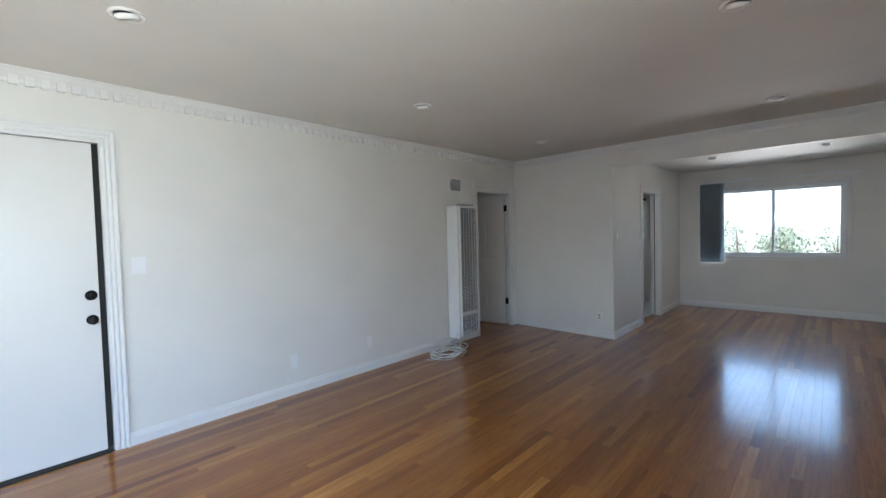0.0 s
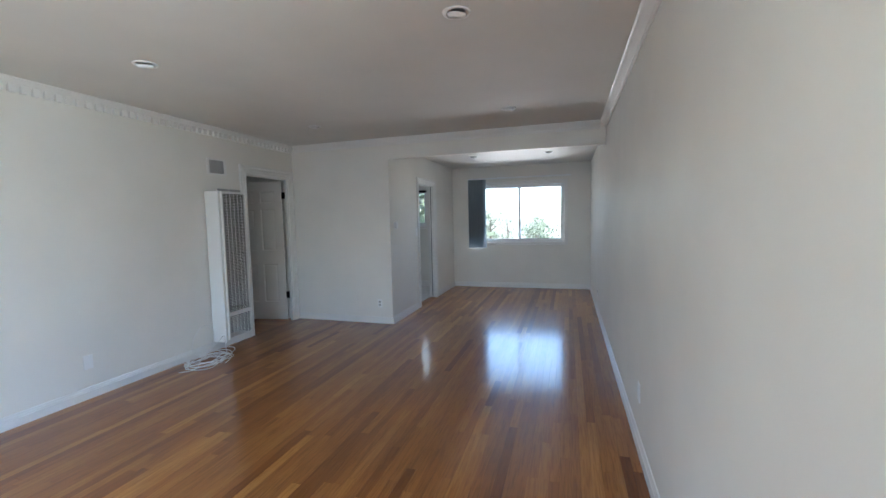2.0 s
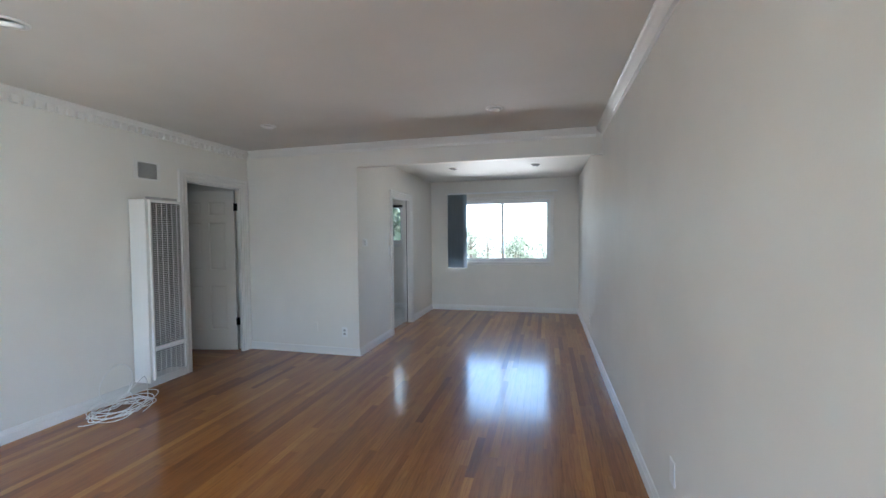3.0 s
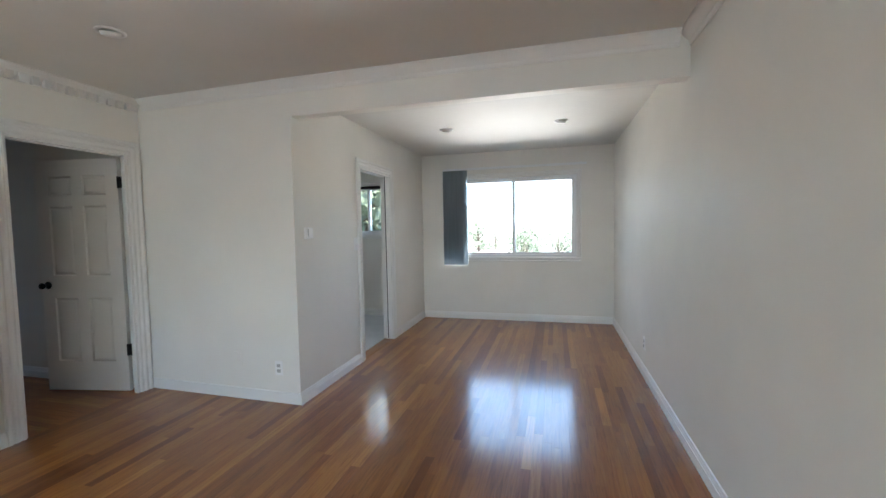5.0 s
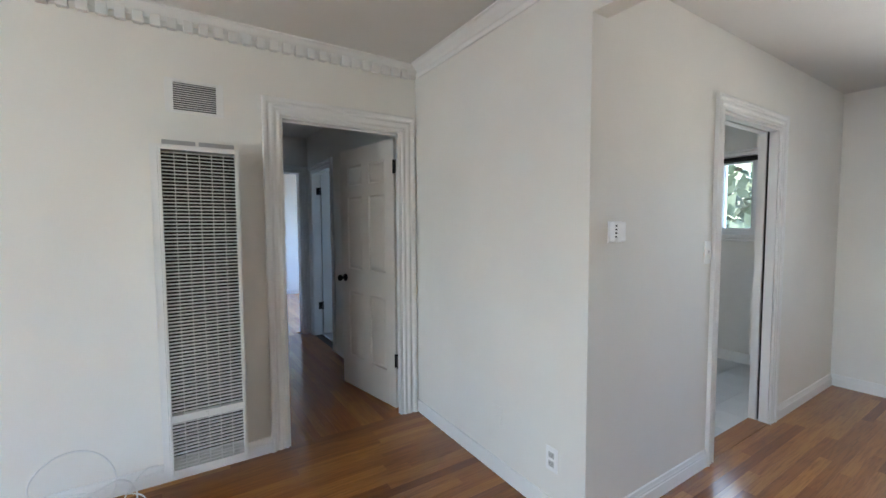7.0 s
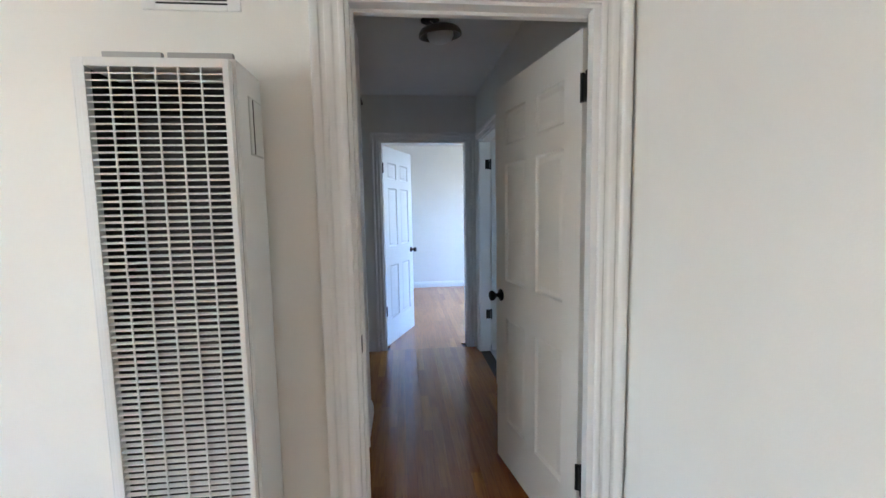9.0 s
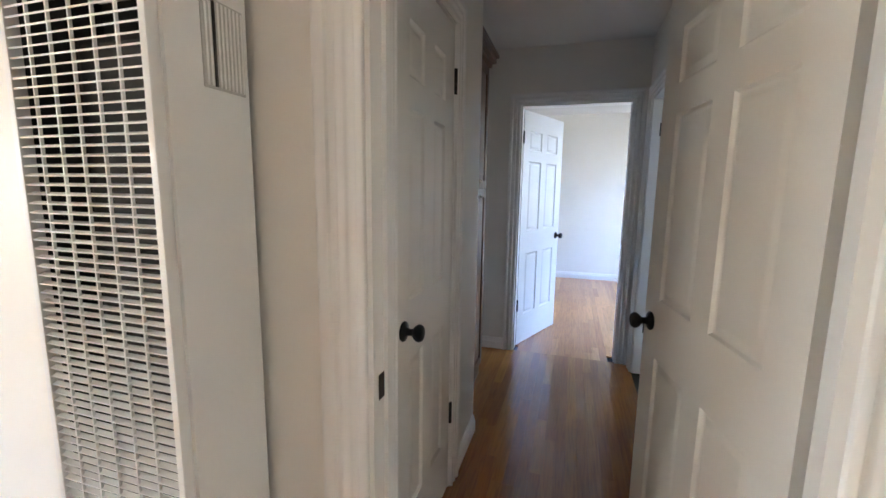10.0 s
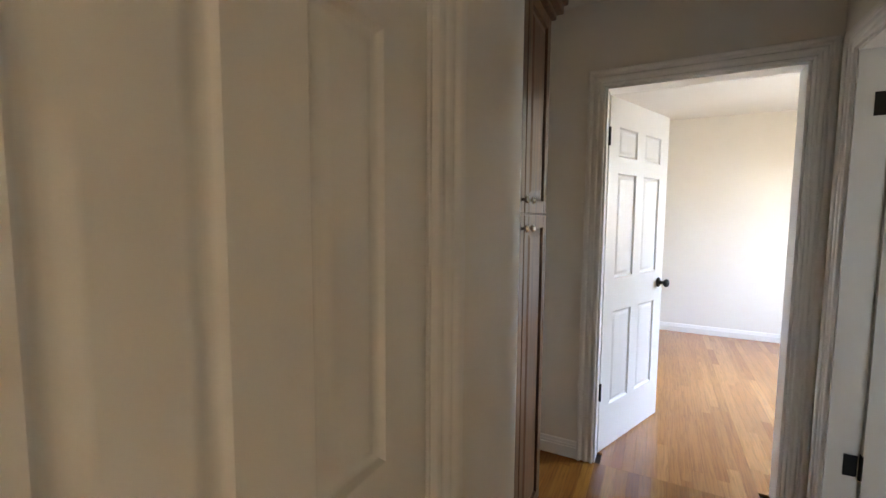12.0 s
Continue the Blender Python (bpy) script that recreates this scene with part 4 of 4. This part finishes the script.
def tree(x, y, height, spread, seed, clumps=34):
    r = random.Random(seed)
    z0 = ground_z(x, y) - 0.5
    t = thing("tree", x, y, z0, "leafy green tree on the slope outside", "tree", "hillside trees")
    tb = bmesh.new()
    lathe(tb, [(height * 0.03, 0), (height * 0.022, height * 0.3), (height * 0.012, height * 0.75), (0.02, height * 0.9)], pose(x, y, z0, r.uniform(-3, 3), r.uniform(-3, 3), 0), 10)
    for k in range(7):
        a, up = r.uniform(0, 360), r.uniform(0.3, 0.7)
        lathe(tb, [(height * 0.011, 0), (0.02, spread * 0.8)], pose(x, y, z0 + height * up, 0, 0, a) @ pose(0, 0, 0, 0, r.uniform(35, 65), 0), 6)
    part("trunk", tb, BARK, t)
    vs, fs = [], []
    for k in range(clumps):
        u = r.uniform(0.3, 1.0)
        rad = spread * (1 - abs(u - 0.55) * 1.25) * math.sqrt(r.uniform(0.05, 1))
        a = r.uniform(0, 2 * math.pi)
        c = Vector((x + rad * math.cos(a), y + rad * math.sin(a), z0 + height * u))
        s = spread * r.uniform(0.16, 0.34)
        for j in range(26):
            d = Vector((r.gauss(0, 1), r.gauss(0, 1), r.gauss(0, 0.8))) * s * 0.62
            p = c + d
            n1 = Vector((r.gauss(0, 1), r.gauss(0, 1), r.gauss(0, 1))).normalized()
            n2 = n1.orthogonal().normalized()
            q = s * r.uniform(0.16, 0.3)
            i0 = len(vs)
            vs += [p - n1 * q, p + n2 * q * 0.5, p + n1 * q, p - n2 * q * 0.5]
            fs.append((i0, i0 + 1, i0 + 2, i0 + 3))
    me = bpy.data.meshes.new("crown")
    me.from_pydata([tuple(v) for v in vs], [], fs)
    me.materials.append(LEAF)
    o = new("crown", me)
    o.parent, o.matrix_parent_inverse = t, t.matrix_basis.inverted()


for k, (x, y, h, s) in enumerate(((-7.3, 18.0, 13.5, 3.8), (-10.5, 24.0, 12.5, 3.8), (-6, 95, 16, 5), (9, 100, 17, 5), (14, 92, 15, 5), (-18, 74, 11, 4), (18, 130, 19, 6), (1, 135, 20, 6),
                                  (-30, 120, 16, 6), (-48, 110, 16, 6), (34, 128, 19, 6), (-12, 165, 20, 7), (10, 180, 24, 8), (28, 175, 22, 8), (-50, 165, 20, 7), (-34, 195, 24, 8))):
    tree(x, y, h, s, 100 + k, 210 if y < 30 else 34)
rt = random.Random(77)
for k in range(26):
    ty = rt.uniform(110, 330)
    tree(rt.uniform(-0.42, 0.32) * ty, ty, rt.uniform(12, 22), rt.uniform(4, 7), 300 + k)

# ---- floors: kitchen and bath tile, oak strips ----
def tiles(name, x0, y0, x1, y1, step, label):
    f = tagged(thing(name, (x0 + x1) / 2, (y0 + y1) / 2, 0, label, "floor"), kind="structure")
    part("grout", boxes((x0, y0, -0.0125, x1, y1, -0.002)), STEEL, f)
    nx, ny = math.ceil((x1 - x0) / step), math.ceil((y1 - y0) / step)
    full = mesh_of("tile", boxes((0.0015, 0.0015, -0.002, step - 0.0015, step - 0.0015, 0.0)), TILE)
    for i in range(nx):
        for j in range(ny):
            a, b = x0 + i * step, y0 + j * step
            if a + step <= x1 + 1e-6 and b + step <= y1 + 1e-6:
                o = new("tile", full)
                o.parent, o.matrix_parent_inverse, o.location = f, f.matrix_basis.inverted(), (a, b, 0)
            else:
                part("tile", boxes((a + 0.0015, b + 0.0015, -0.002, min(a + step, x1) - 0.0015, min(b + step, y1) - 0.0015, 0.0)), TILE, f)


tiles("floor_kitchen", -3.48, YP + 0.10, XA - 0.115, YF, 0.305, "pale grey vinyl tile kitchen floor")
tiles("floor_bath", -6.21, YP + 0.10, -4.62, 8.0, 0.305, "pale tile bathroom floor")

STRIP, LENGTHS = 0.057, (0.5, 0.68, 0.86, 1.05, 1.3, 1.55, 1.85)


def strip_geometry(x0, y0, x1, y1):
    g, t, d = 0.00012, 0.0003, -0.012
    a = [(x0 + g, y0 + g), (x1 - g, y0 + g), (x1 - g, y1 - g), (x0 + g, y1 - g)]
    b = [(x0 + g + t, y0 + g + t), (x1 - g - t, y0 + g + t), (x1 - g - t, y1 - g - t), (x0 + g + t, y1 - g - t)]
    v = [(x, y, d) for x, y in a] + [(x, y, -t) for x, y in a] + [(x, y, 0.0) for x, y in b]
    f = [(8, 9, 10, 11)]
    for k in range(4):
        n = (k + 1) % 4
        f += [(k, n, 4 + n, 4 + k), (4 + k, 4 + n, 8 + n, 8 + k)]
    return v, f


def strips(owner, along, across0, across1, span, near, mat, mat_joined, seed, cut=False):
    """Lays strips side by side; span(c) gives the stretch of a course at c, near(c, a, b) picks the strips that are parts of their own."""
    r = random.Random(seed)
    shared = {}
    V, F = [], []
    c = across0
    while c < across1 - 0.004:
        w = min(STRIP, across1 - c)
        s, e = span(c + w / 2)
        at = s - r.uniform(0, 0.9)
        while at < e:
            ln = r.choice(LENGTHS)
            a, b = max(at, s), min(at + ln, e)
            at += ln
            if b - a < 0.012:
                continue
            rect = (c, a, c + w, b) if along == "y" else (a, c, b, c + w)
            if cut and near(c, a, b):
                v, f = strip_geometry(*rect)
                me = bpy.data.meshes.new("floor_strip")
                me.from_pydata(v, [], f)
                me.materials.append(mat)
                o = new("floor_strip", me)
                o.parent, o.matrix_parent_inverse = owner, owner.matrix_basis.inverted()
            elif near(c, a, b) and abs((b - a) - ln) < 1e-6 and w == STRIP:
                if ln not in shared:
                    v, f = strip_geometry(*((0, 0, STRIP, ln) if along == "y" else (0, 0, ln, STRIP)))
                    me = bpy.data.meshes.new("floor_strip")
                    me.from_pydata(v, [], f)
                    me.materials.append(mat)
                    shared[ln] = me
                o = new("floor_strip", shared[ln])
                o.parent, o.matrix_parent_inverse, o.location = owner, owner.matrix_basis.inverted(), (rect[0], rect[1], 0)
            else:
                v, f = strip_geometry(*rect)
                k = len(V)
                V += v
                F += [tuple(k + q for q in g) for g in f]
        c += STRIP
    if not V:
        return
    me = bpy.data.meshes.new("floor_strips")
    me.from_pydata(V, [], F)
    me.materials.append(mat_joined)
    o = new("floor_strips", me)
    o.parent, o.matrix_parent_inverse = owner, owner.matrix_basis.inverted()
    tagged(o, kind="stuff")


floor = tagged(thing("floor", -1.3, 3.0, 0, "glossy varnished red-brown oak strip floor", "floor"), kind="structure")
strips(floor, "y", XL, XR, lambda c: (-1.30, YF) if c > XA else (-1.30, YP + SKEW), lambda c, a, b: -2.5 < c < 0.6 and a > 1.2 and b < 5.6, OAK_Y, OAK_Y_I, 21)
floor_hall = tagged(thing("floor_hall", -4.8, 5.3, 0, "varnished oak strip floor running down the hall", "floor"), kind="structure")
strips(floor_hall, "x", 4.30, YP, lambda c: (-6.21, XL) if 4.95 < c < 5.765 else ((-6.21, XL - 0.10)), lambda c, a, b: True, OAK_X, OAK_X_I, 33, True)
# Same boards as the hall, coloured lighter for the bedroom's stronger daylight.
floor_bed = tagged(thing("floor_bedroom", -7.9, 5.2, 0, "varnished oak strip bedroom floor, its bright daylight put into a lighter tone", "floor"), kind="structure")
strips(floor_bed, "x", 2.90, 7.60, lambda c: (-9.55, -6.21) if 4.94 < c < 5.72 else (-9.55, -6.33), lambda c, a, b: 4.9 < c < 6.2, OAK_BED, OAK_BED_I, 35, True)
